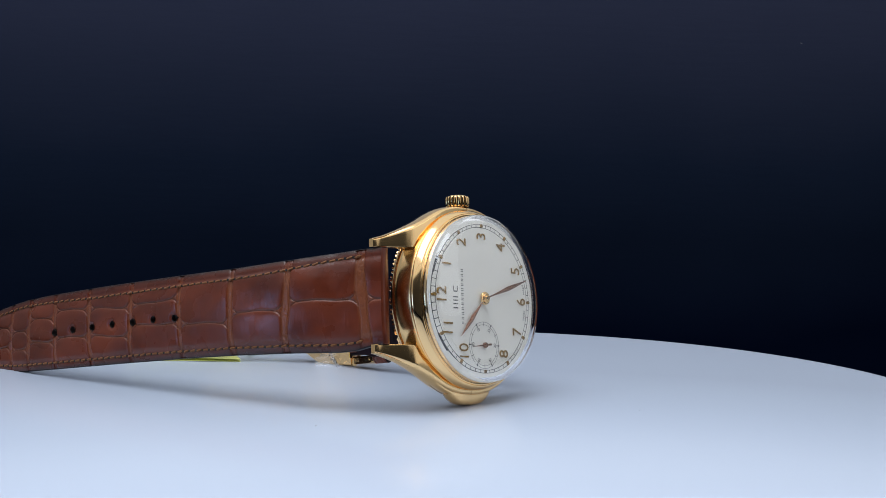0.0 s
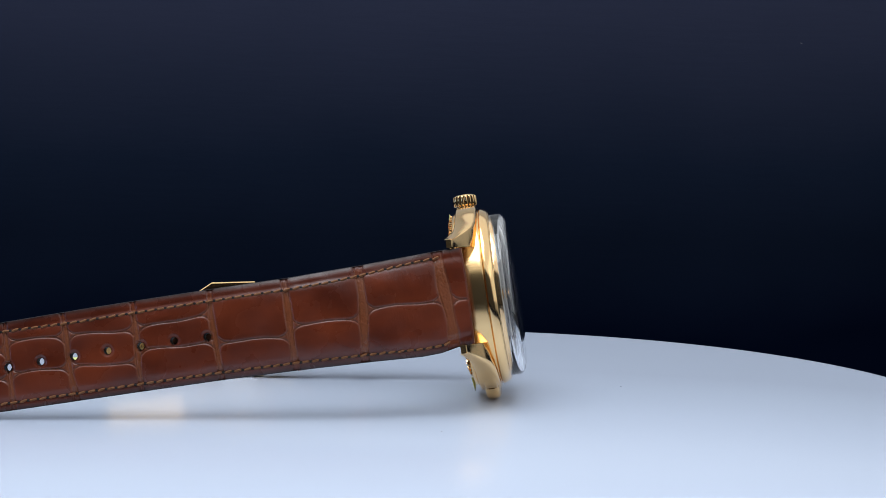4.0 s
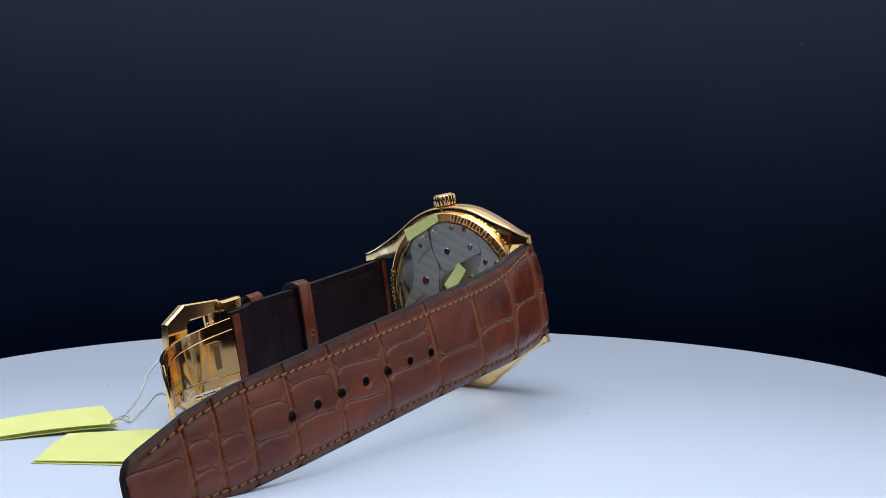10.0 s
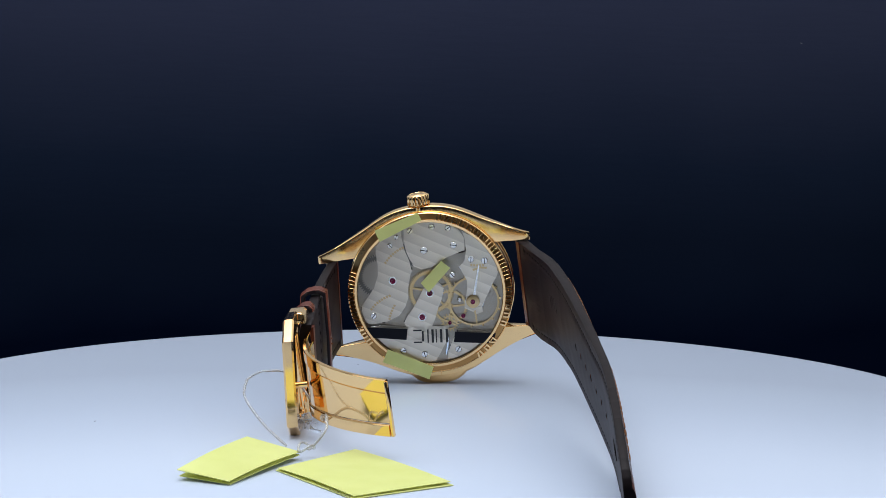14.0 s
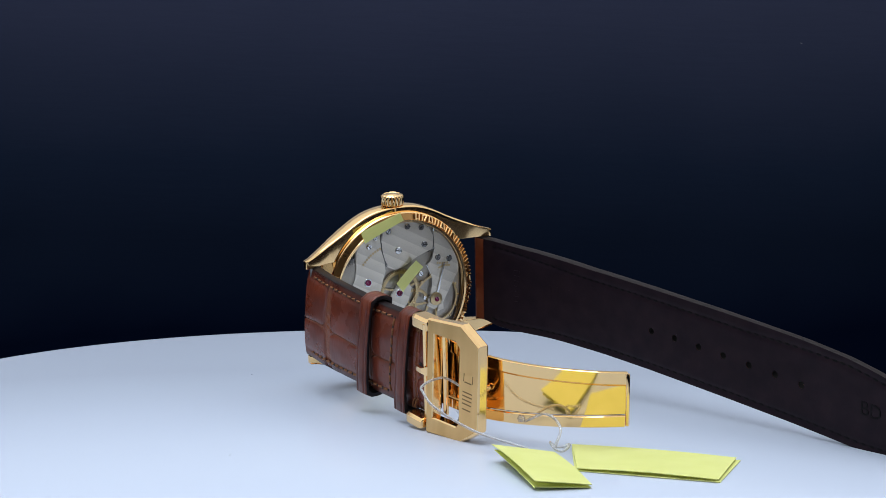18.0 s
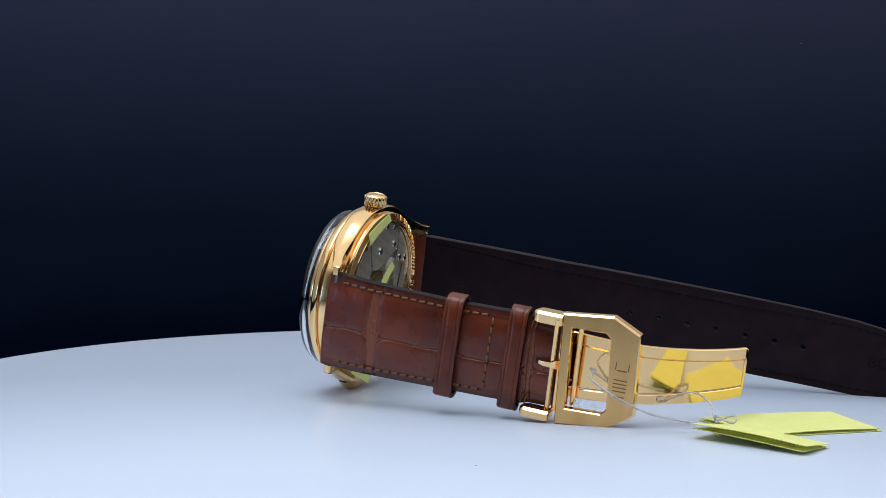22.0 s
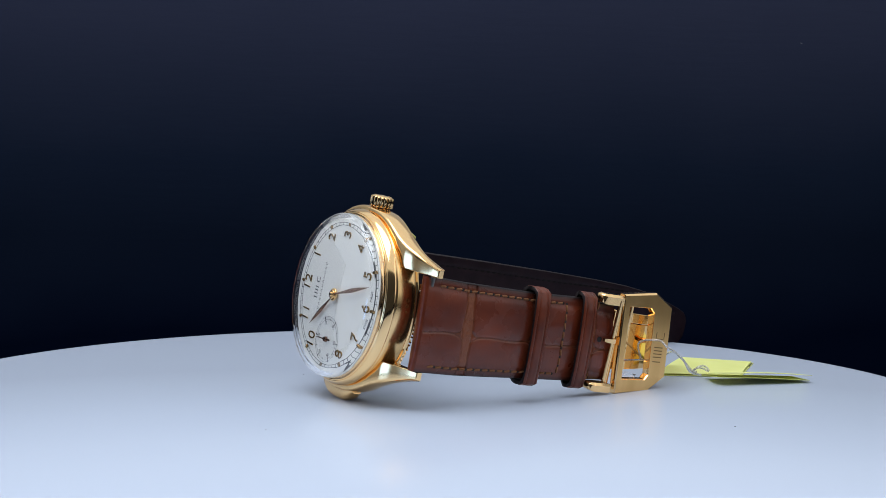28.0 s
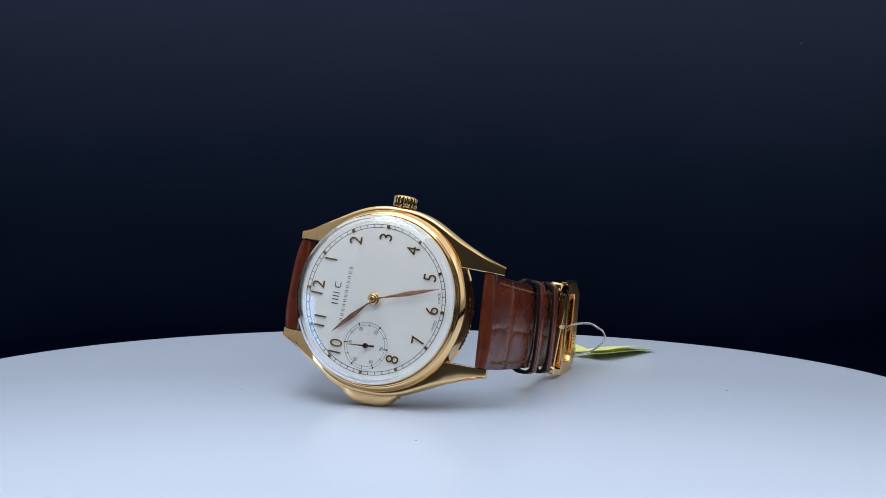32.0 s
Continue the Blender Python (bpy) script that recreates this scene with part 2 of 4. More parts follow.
def build_room():
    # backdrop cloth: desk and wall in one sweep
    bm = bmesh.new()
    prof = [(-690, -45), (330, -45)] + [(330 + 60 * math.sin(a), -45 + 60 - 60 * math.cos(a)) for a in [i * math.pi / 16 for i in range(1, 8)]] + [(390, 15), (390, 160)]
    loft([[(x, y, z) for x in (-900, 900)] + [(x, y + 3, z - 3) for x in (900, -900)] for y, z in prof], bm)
    tagged(part("backdrop", bm, CLOTH, None, "dark navy backdrop paper with light falloff painted in, behind the turntable"), kind="structure")
    w, d, f, h = 1230, 920, -1000, 1400
    g = -800
    plain_sheet("floor", [(-w, f, g), (w, f, g), (w, d, g), (-w, d, g)], WALL, "plain dark room floor", 40)
    plain_sheet("ceiling", [(-w, f, h), (-w, d, h), (w, d, h), (w, f, h)], CEILING, "plain white ceiling", 40)
    # Unseen walls added: white ones brighten, the front one darkens the gold's reflections.
    plain_sheet("wall_back", [(-w, d, g), (w, d, g), (w, d, h), (-w, d, h)], SIDE, "unseen white wall added to brighten reflections in the gold", 40)
    plain_sheet("wall_front", [(w, f, g), (-w, f, g), (-w, f, h), (w, f, h)], WALL, "unseen dark wall added to darken reflections in the gold", 40)
    plain_sheet("wall_left", [(-w, f, g), (-w, d, g), (-w, d, h), (-w, f, h)], SIDE, "unseen white side wall added to brighten reflections in the gold", 40)
    plain_sheet("wall_right", [(w, d, g), (w, f, g), (w, f, h), (w, d, h)], SIDE, "unseen white side wall added to brighten reflections in the gold", 40)


def build_turntable():
    t = new("turntable")
    tagged(t, "round glossy white display turntable on the backdrop cloth", "turntable")
    r = TABLE_R
    part("plate", lathe([(0, 0), (r - 1.2, 0), (r - 0.35, -0.35), (r, -1.2), (r, -11), (r - 1, -12), (0, -12)], 256), TABLE, t)
    part("foot", lathe([(0, -12.5), (70, -12.5), (72, -14), (72, -41), (70, -42), (0, -42)], 96), TABLE, t)
    rng = random.Random(5)
    for k, (x, y, s) in enumerate([(8, -45, 0.22), (52, 20, 0.2), (-40, 70, 0.25)]):
        bm = block(-s, s, -s * 0.35, s * 0.35, 0.0, 0.09, 0.03)
        moved(bm, Matrix.Translation((x, y, 0)) @ Matrix.Rotation(rng.random() * 3, 4, "Z"))
        part("dust_speck", bm, SPECK, t)
    return t

# ---- the watch ----


def build_lug(watch, sx, sy):
    key = [0.05, 3.0, 6.0, 9.0, 12.0, 15.0, 18.0, 20.5, 22.5, 24.5, 26.0, 27.0, 27.3]
    ys = [0.05 + 26.95 * k / 34 for k in range(35)] + [27.2, 27.3]
    xo = np.interp(ys, key, [22.72, 22.65, 22.2, 21.3, 19.9, 18.25, 16.8, 15.7, 14.85, 14.1, 13.6, 13.3, 13.2])
    zt = np.interp(ys, key, [-4.1, -4.1, -4.12, -4.16, -4.25, -4.5, -5.2, -6.4, -7.6, -8.7, -9.5, -9.9, -10.1])
    zb = np.interp(ys, key, [-9.2, -9.2, -9.2, -9.22, -9.3, -9.4, -9.55, -9.8, -10.2, -10.75, -11.15, -11.4, -11.3])
    xo = np.convolve(np.pad(xo, 2, mode="edge"), [0.1, 0.2, 0.4, 0.2, 0.1], mode="valid")
    sections = []
    for y, o, t, b in zip(ys, xo, zt, zb):
        i = max(11.3, math.sqrt(max(0, 20.4 ** 2 - y * y)))
        o = max(o, i + 0.5)
        h, w = t - b, o - i
        c, d = min(0.5, 0.25 * w), min(0.45, 0.25 * h)
        r = min(0.35, 0.2 * w, 0.2 * h)
        corners = [(i, b, 0.3), (o, b, 0.8), (o + 0.07 * h, (t + b) / 2, 2.0), (o - 0.03 * w, t, max(1.0, min(0.8, 0.35 * w, 0.3 * h) / max(r, 0.01) / 1.6)), (i, t, 0.4)]
        s = []
        for q, (x, z, k) in enumerate(corners):
            p0, p1 = corners[q - 1], corners[(q + 1) % 5]
            d0, d1 = Vector((p0[0] - x, p0[1] - z)).normalized(), Vector((p1[0] - x, p1[1] - z)).normalized()
            e0, e1 = Vector((x, z)) + d0 * r * k * 1.6, Vector((x, z)) + d1 * r * k * 1.6
            for f in (0, 0.25, 0.5, 0.75, 1):
                m = e0.lerp(Vector((x, z)), f).lerp(Vector((x, z)).lerp(e1, f), f)
                s.append((m.x, m.y))
        sections.append([(sx * x, sy * y, z) for x, z in s])
    part("lug", loft(sections), LUG_GOLD, watch, "satin gold lug", smooth=50)


def build_case(watch):
    part("case_band", lathe([(20.2, -3.9), (21.1, -3.85), (21.3, -4.1), (21.35, -4.5), (21.38, -5.5), (21.4, -6.7), (21.38, -8.0), (21.3, -9.0), (21.15, -9.35), (20.2, -9.4)], 192), SATIN, watch, "brushed gold case middle")
    part("bezel", lathe([(19.7, -3.6), (21.2, -3.85), (21.55, -3.8), (21.74, -3.66), (21.78, -3.42), (21.7, -3.1), (21.52, -2.65), (21.28, -2.2), (21.06, -1.88), (20.92, -1.74), (20.76, -1.66), (20.66, -1.7), (20.6, -1.56), (20.42, -1.46), (20.2, -1.5), (19.7, -1.7)], 192), GOLD, watch, "polished stepped gold bezel")
    part("inner_ring", lathe([(20.5, -4.4), (20.5, -3.4), (19.3, -3.4), (19.3, -4.4)], 128), DARK_GOLD, watch)
    part("flange", lathe([(18.7, -1.3), (18.7, -0.34), (19.2, -0.26), (19.6, -0.36), (19.6, -1.3)], 160), DIAL, watch, "pale sloping ring round the dial")
    part("crystal_seat", lathe([(19.64, -1.8), (19.64, -0.5), (19.76, -0.48), (19.78, -0.58), (19.78, -1.8)], 160), GOLD, watch, "thin gold seat ring under the crystal")
    # box crystal, a domed shell
    dome = [(18.7, 2.05), (17.5, 2.3), (16.0, 2.49), (14.0, 2.66), (12.0, 2.81), (9.5, 2.965), (7.0, 3.08), (5.0, 3.15), (3.0, 3.195), (0, 3.22)]
    outer = [(20.15, -1.55), (20.15, 0.3), (20.03, 1.1), (19.65, 1.8)] + [(r, z + 0.24) for r, z in dome]
    inner = [(r * 0.985, z - 0.66) for r, z in dome[::-1]] + [(19.0, 0.7), (19.2, 0.1), (19.85, -0.3), (19.85, -1.55)]
    c = part("crystal", lathe(outer + inner, 160), CRYSTAL, watch, "domed clear sapphire crystal", smooth=60)
    c.visible_shadow = False
    for sx in (1, -1):
        for sy in (1, -1):
            build_lug(watch, sx, sy)
    for sy in (1, -1):
        part("spring_bar", lathe([(0, -11.4), (0.45, -11.2), (0.6, -11.0), (0.6, 11.0), (0.45, 11.2), (0, 11.4)], 20, axis="x", centre=(0, sy * 25.1, -10.1)), RATCHET, watch)
    # fluted crown
    bm = bmesh.new()
    rings = []
    n = 220
    for x, r, flute in [(22.95, 2.2, 0), (23.0, 2.7, 0.2), (23.25, 2.95, 1), (25.1, 2.95, 1), (25.45, 2.8, 0.4), (25.6, 2.45, 0), (25.75, 2.2, 0), (25.6, 2.0, 0), (25.85, 1.2, 0), (25.95, 0.02, 0)]:
        ring = []
        for k in range(n):
            a = 2 * math.pi * k / n
            rr = r - flute * 0.46 * (1 - abs(math.sin(9 * a)) ** 0.7)
            ring.append((x, rr * math.cos(a), -7.0 + rr * math.sin(a)))
        rings.append(ring)
    part("crown", loft(rings, bm), GOLD, watch, "fluted polished gold crown", smooth=50)
    part("crown_tube", lathe([(0, 21.3), (2.3, 21.3), (2.3, 22.4), (1.9, 22.6), (1.9, 23.1), (0, 23.1)], 40, axis="x", centre=(0, 0, -7.0)), GOLD, watch)
    # repeater slide under the case
    sections = []
    for k in range(25):
        f = k / 24
        a = radians(-20.5 + 37.5 * f)
        bulge = min(1.0, 1.12 * math.sin(math.pi * f) ** 0.42)
        ro = 22.6 + 2.6 * max(0.42, bulge)
        zi = 0.25 if k in (0, 24) else 0.0
        s = [(21.6, -4.7 - zi), (ro - 0.8, -4.7 - zi), (ro - 0.2, -5.1 - zi), (ro, -5.9), (ro, -7.0), (ro - 0.2, -7.8 + zi), (ro - 0.8, -8.2 + zi), (21.6, -8.2 + zi)]
        sections.append([(-r * math.cos(a), r * math.sin(a), z) for r, z in s])
    part("repeater_slide", loft(sections), GOLD, watch, "curved polished gold slide bar on the case side", smooth=50)
    sections = []
    for k in range(15):
        a = radians(15 + 19 * k / 14)
        ro = 23.55 - 0.5 * (k / 14) ** 3
        s = [(21.6, -4.9), (ro - 0.3, -4.9), (ro, -5.2), (ro, -7.8), (ro - 0.3, -8.1), (21.6, -8.1)]
        sections.append([(-r * math.cos(a), r * math.sin(a), z) for r, z in s])
    part("slide_rail", loft(sections), GOLD, watch, smooth=50)
    # hallmark punches on the band at 6
    for k, (x, s) in enumerate([(4.2, 0.5), (2.9, 0.45), (1.5, 0.3), (-4.0, 0.3), (-5.0, 0.3), (-6.0, 0.3)]):
        y = -math.sqrt(21.4 ** 2 - x * x)
        bm = lathe([(s * 0.55, 0), (s * 0.55, 0.05), (s, 0.05), (s, 0)], 14)
        a = math.atan2(y, x)
        moved(bm, Matrix.Translation((x * 1.0, y * 1.0, -7.2)) @ Matrix.Rotation(a, 4, "Z") @ Matrix.Rotation(radians(90), 4, "Y"))
        part("hallmark", bm, DARK_GOLD, watch)


def build_dial(watch):
    dial = part("dial", lathe([(0, -1.2), (18.8, -1.2), (18.8, -0.35), (0, -0.35)], 160), DIAL, watch, "silvery cream dial with raised gold numerals")
    top = -0.35
    for k in range(1, 13):
        a = radians(90 - 30 * k)
        c, s = math.cos(a), math.sin(a)
        if k != 9:
            bm = letters(str(k), 4.7, 0.07, 0.03, -0.05)
            moved(bm, Matrix.Translation((15.0 * c, 15.0 * s, top + 0.12)) @ Matrix.Diagonal((0.92, 1.0, 1, 1)))
            part("numeral", bm, NUMERAL, dial, "raised gold %d" % k, smooth=25)
        bm = block(-0.48, 0.48, -0.36, 0.36, 0, 0.42, 0.12)
        moved(bm, Matrix.Translation((17.55 * c, 17.55 * s, top)) @ Matrix.Rotation(a, 4, "Z"))
        part("hour_pip", bm, NUMERAL, dial)
    part("rail_outer", lathe([(17.90, top), (17.90, top + 0.02), (18.05, top + 0.02), (18.05, top)], 160), INK, dial)
    part("rail_inner", lathe([(17.05, top), (17.05, top + 0.02), (17.19, top + 0.02), (17.19, top)], 160), INK, dial)
    tick = mesh_of("minute_tick", block(17.12, 17.98, -0.08, 0.08, top, top + 0.021), 0)
    tick.materials.append(INK)
    for k in range(60):
        if k % 5:
            share("minute_tick", tick, dial, Matrix.Rotation(radians(6 * k), 4, "Z"))
    # maker's mark as plain bars
    for x0, x1, y0, y1 in [(-2.9, -2.6, 9.3, 11.0), (-1.9, -1.65, 9.3, 11.0), (-1.1, -0.85, 9.3, 11.0), (-0.3, -0.05, 9.3, 11.0), (1.0, 1.3, 9.5, 10.8), (1.3, 2.4, 10.75, 10.98), (1.3, 2.4, 9.32, 9.55)]:
        part("maker_mark", block(x0, x1, y0, y1, top, top + 0.02), INK, dial, "black bar of the printed maker's mark", smooth=0)
    for k in range(12):
        x = -6.2 + 12.4 * k / 11
        for d in (-0.2, 0.2):
            part("name_bar", block(x + d - 0.07, x + d + 0.07, 7.2, 8.05, top, top + 0.02), INK, dial, smooth=0)
    for word, x in (("SWISS", -3.4), ("MADE", 3.2)):
        a = x / 16.35
        bm = letters(word, 0.95, 0.01)
        moved(bm, Matrix.Rotation(a, 4, "Z") @ Matrix.Translation((0, -16.35, top + 0.012)))
        part("dial_word", bm, INK, dial, "small black print " + word, smooth=0)
    # small seconds
    sub = part("small_seconds_dial", lathe([(0, top + 0.01), (5.7, top + 0.01), (5.72, top + 0.03), (5.6, top + 0.03), (5.55, top + 0.02), (0, top + 0.02)], 96, centre=(-11.15, 0, 0)), DIAL, dial, "small round seconds dial")
    for r in (5.5, 4.85):
        part("seconds_rail", lathe([(r, top + 0.02), (r, top + 0.04), (r + 0.07, top + 0.04), (r + 0.07, top + 0.02)], 96, centre=(-11.15, 0, 0)), INK, sub)
    for k in range(12):
        a = radians(90 - 30 * k)
        bm = block(4.55 if k % 2 else 4.3, 5.55, -0.06, 0.06, top + 0.02, top + 0.042)
        if k % 2 == 0:
            block(5.15, 5.75, -0.16, 0.16, top + 0.02, top + 0.045, bm=bm)
        moved(bm, Matrix.Translation((-11.15, 0, 0)) @ Matrix.Rotation(a, 4, "Z"))
        part("seconds_tick", bm, INK, sub, smooth=0)
        if k % 2 == 0:
            bm = letters(str(10 * (k // 2) or 60), 1.15, 0.01)
            turn = a - radians(90)
            if k in (4, 6, 8):
                turn += math.pi
            moved(bm, Matrix.Translation((-11.15 + 4.05 * math.cos(a), 4.05 * math.sin(a), top + 0.035)) @ Matrix.Rotation(turn, 4, "Z"))
            part("seconds_number", bm, INK, sub, smooth=0)
    part("seconds_hand", seconds_blade(top), ROSE, watch, "thin rose gold seconds pointer")


def leaf(length, width, tail, z, deep):
    """A leaf-shaped pointer along +y with a raised ridge."""
    ys = [(-tail, 0.25), (0.0, 0.42), (0.16, 0.30), (0.34, 0.62), (0.52, 1.0), (0.70, 0.80), (0.86, 0.42), (1.0, 0.05)]
    bm, rows = bmesh.new(), []
    for f, w in ys:
        y, hw = (f if f < 0 else f * length), w * width / 2
        rows.append([(-hw, y, z), (0, y, z + deep * max(w, 0.2)), (hw, y, z), (0, y, z - 0.05)])
    return loft(rows, bm)


def seconds_blade(top):
    bm = bmesh.new()
    z = top + 0.5
    loft([[(-w, y, z), (0, y, z + 0.04), (w, y, z), (0, y, z - 0.1)] for y, w in [(-2.3, 0.24), (-1.2, 0.24), (-0.5, 0.14), (0.3, 0.2), (2.5, 0.13), (4.9, 0.04)]], bm)
    b2 = lathe([(0, z + 0.3), (0.55, z + 0.3), (0.65, z + 0.1), (0.65, z - 0.4), (0, z - 0.4)], 32)
    me = bpy.data.meshes.new("boss")
    b2.to_mesh(me)
    bm.from_mesh(me)
    bpy.data.meshes.remove(me)
    b2.free()
    return moved(bm, Matrix.Translation((-11.15, 0, 0)) @ Matrix.Rotation(radians(6), 4, "Z"))


def build_pointers(watch):
    bm = leaf(13.2, 1.3, 1.0, 0.30, 0.22)
    part("hour_hand", moved(bm, Matrix.Rotation(math.atan2(9.3, 9.1), 4, "Z")), ROSE, watch, "leaf-shaped rose gold hour pointer", smooth=20)
    bm = leaf(17.0, 1.1, 1.2, 0.75, 0.2)
    part("minute_hand", moved(bm, Matrix.Rotation(math.atan2(-5.3, -16.1), 4, "Z")), ROSE, watch, "leaf-shaped rose gold minute pointer", smooth=20)
    part("pointer_boss", lathe([(0, 1.35), (0.45, 1.35), (0.6, 1.2), (0.62, 1.05), (1.0, 1.02), (1.12, 0.9), (1.12, 0.7), (1.45, 0.62), (1.55, 0.5), (1.55, 0.2), (0.8, -0.3), (0, -0.3)], 48), GOLD, watch, "stepped gold centre boss")
    part("boss_eye", lathe([(0.22, 1.36), (0.22, 1.42), (0.42, 1.42), (0.42, 1.36)], 24), INK, watch)


def gear(r, teeth, tooth, z0, z1, spokes=0, hub=1.0, rim=1.0, centre=(0, 0)):
    bm = bmesh.new()
    pts = []
    for k in range(teeth * 4):
        a = 2 * math.pi * k / (teeth * 4)
        rr = r if k % 4 in (0, 1) else r - tooth
        pts.append((rr * math.cos(a), rr * math.sin(a)))
    if not spokes:
        prism(pts, z0, z1, bm)
    else:
        ri = r - tooth - rim
        inner = [(ri * math.cos(2 * math.pi * k / len(pts)), ri * math.sin(2 * math.pi * k / len(pts))) for k in range(len(pts))]
        n = len(pts)
        v = [[bm.verts.new((x, y, z)) for x, y in ring] for ring, z in ((pts, z0), (pts, z1), (inner, z1), (inner, z0))]
        for q in range(4):
            for i in range(n):
                j = (i + 1) % n
                bm.faces.new((v[q][i], v[q][j], v[(q + 1) % 4][j], v[(q + 1) % 4][i]))
        for s in range(spokes):
            a = 2 * math.pi * s / spokes
            b2 = [(hub * 0.5, -0.3), (ri + 0.2, -0.22), (ri + 0.2, 0.22), (hub * 0.5, 0.3)]
            prism([(x * math.cos(a) - y * math.sin(a), x * math.sin(a) + y * math.cos(a)) for x, y in b2], z0, z1, bm)
        prism([(hub * math.cos(2 * math.pi * k / 24), hub * math.sin(2 * math.pi * k / 24)) for k in range(24)], z0, z1, bm)
    return moved(bm, Matrix.Translation((centre[0], centre[1], 0)))


def arc(r, a0, a1, n=14):
    """Points on a circle between two plan angles in degrees (from x towards y)."""
    return [(r * math.cos(radians(a0 + (a1 - a0) * k / n)), r * math.sin(radians(a0 + (a1 - a0) * k / n))) for k in range(n + 1)]


def grown(pts, d):
    """The outline pts widened by d, kept inside the movement's rim."""
    area = sum(a[0] * b[1] - b[0] * a[1] for a, b in zip(pts, pts[1:] + pts[:1]))
    side, out = (1 if area > 0 else -1), []
    for i, p in enumerate(pts):
        a, b = pts[i - 1], pts[(i + 1) % len(pts)]
        t = Vector((b[0] - a[0], b[1] - a[1])).normalized()
        x, y = p[0] + side * d * t.y, p[1] - side * d * t.x
        k = min(1.0, 18.5 / math.hypot(x, y))
        out.append((x * k, y * k))
    return out


def build_movement(watch):
    mv = part("movement", lathe([(0, -8.0), (18.9, -8.0), (18.9, -8.6), (0, -8.6)], 128), MAINPLATE, watch, "hand-wound movement with striped grey bridges")
    z0, z1 = -8.6, -9.55
    rr = 18.45
    plates = [
        [(17.2, -5.6), (14.1, -5.8), (11.9, -5.4), (9.0, -4.6), (6.6, -4.1), (4.8, -5.2), (2.1, -6.0), (-0.7, -6.2), (-2.8, -7.2), (-4.8, -8.9), (-6.2, -12.5), (-6.3, -16.0)] + arc(rr, -110, -96, 4) + [(0.2, -16.2), (2.6, -13.8), (5.9, -12.3), (8.9, -11.9), (11.8, -12.2)] + arc(rr, -41, -18, 6),
        arc(rr, -13, 29, 14) + [(13.3, 10.2), (10.3, 9.9), (9.8, 7.6), (9.2, 5.0), (7.9, 3.3), (6.9, 0.9), (6.7, -1.3), (7.6, -3.0), (9.4, -3.9), (11.6, -4.1), (13.5, -4.7)],
        arc(rr, 35, 78, 14) + [(2.7, 17.4), (0.4, 15.8), (-3.1, 13.6), (-5.2, 12.7), (-6.1, 10.4), (-5.0, 8.6), (-3.1, 8.9), (-0.2, 10.2), (2.3, 10.4), (4.6, 9.2), (5.8, 8.6), (7.2, 10.4), (9.9, 11.0), (13.2, 11.2)],
        [(2.2, 2.4), (0.6, 3.4), (-1.9, 2.4), (-4.3, 1.1), (-7.0, 0.0), (-8.9, -0.9), (-8.2, -7.2), (-7.1, -7.6), (-5.4, -6.2), (-4.0, -4.6), (-1.9, -3.3), (0.4, -1.8), (2.1, -0.1)],
        [(-9.5, 3.4), (-9.3, -1.1), (-8.8, -7.2), (-7.6, -13.0), (-7.4, -16.6)] + arc(rr, -116, -176, 14) + [(-16.2, 0.2), (-13.2, 2.2)],
        [(-10.9, 5.9), (-13.4, 4.4), (-16.0, 2.9)] + arc(rr, 172, 133, 10) + [(-11.8, 11.4)],
    ]
    for pts in plates:
        b = prism(grown(pts, 0.36), z0, z1)
        cap = [f for f in b.faces if all(v.co.z < -9.5 for v in f.verts)]
        bmesh.ops.bevel(b, geom=[e for f in cap for e in f.edges], offset=0.2, segments=2, affect="EDGES")
        b.normal_update()
        for f in b.faces:
            if abs(f.normal.z) < 0.95:
                f.material_index = 1
        part("bridge", b, STEEL, mv, "striped grey bridge plate", smooth=20).data.materials.append(SCREW)
    part("centre_wheel", gear(5.9, 72, 0.5, -9.0, -9.3, 5, 1.3, 0.7, (0.2, 0.2)), BRASS, mv, "gilt toothed wheel", smooth=0)
    part("third_wheel", gear(4.6, 60, 0.4, -8.7, -8.92, 4, 0.8, 0.45, (-4.4, 4.6)), BRASS, mv, smooth=0)
    part("escape_wheel", gear(2.4, 18, 0.6, -8.8, -9.05, 3, 0.5, 0.3, (-8.6, 4.0)), BRASS, mv, smooth=0)
    part("ratchet_wheel", gear(5.8, 54, 0.6, -8.9, -9.25, 0, centre=(5.8, -12.6)), RATCHET, mv, "dark steel ratchet wheel", smooth=0)
    part("ratchet_core", gear(4.5, 46, 0.5, -9.25, -9.34, 0, centre=(5.8, -12.6)), MAINPLATE, mv, smooth=0)
    part("crown_wheel", gear(3.4, 44, 0.45, -9.0, -9.4, 0, centre=(10.6, -4.9)), RATCHET, mv, smooth=0)
    part("click_spring", tube([(9.3, 5.4, -9.2), (9.6, 8.0, -9.2), (10.0, 10.5, -9.2), (13.0, 10.8, -9.2), (16.4, 10.5, -9.2)], 0.25), SCREW, mv)
    part("setting_lever", tube([(-14.0, -12.0, -9.0), (-11.0, -8.6, -9.0), (-10.0, -4.0, -9.0), (-11.5, 2.6, -9.0), (-17.0, 2.0, -9.0)], 0.3), SCREW, mv)
    # balance
    part("balance_wheel", gear(6.6, 90, 0.06, -9.0, -9.4, 2, 0.8, 0.5, (-3.6, 10.9)), BRASS, mv, "gilt balance wheel rim", smooth=0)
    stub = mesh_of("balance_screw", lathe([(0, 6.5), (0.3, 6.5), (0.3, 7.0), (0, 7.0)], 12, axis="x"))
    stub.materials.append(BRASS)
    for k in range(14):
        share("balance_screw", stub, mv, Matrix.Translation((-0.0036, 0.0109, -0.0092)) @ Matrix.Rotation(2 * math.pi * (k + 0.5) / 14, 4, "Z"))
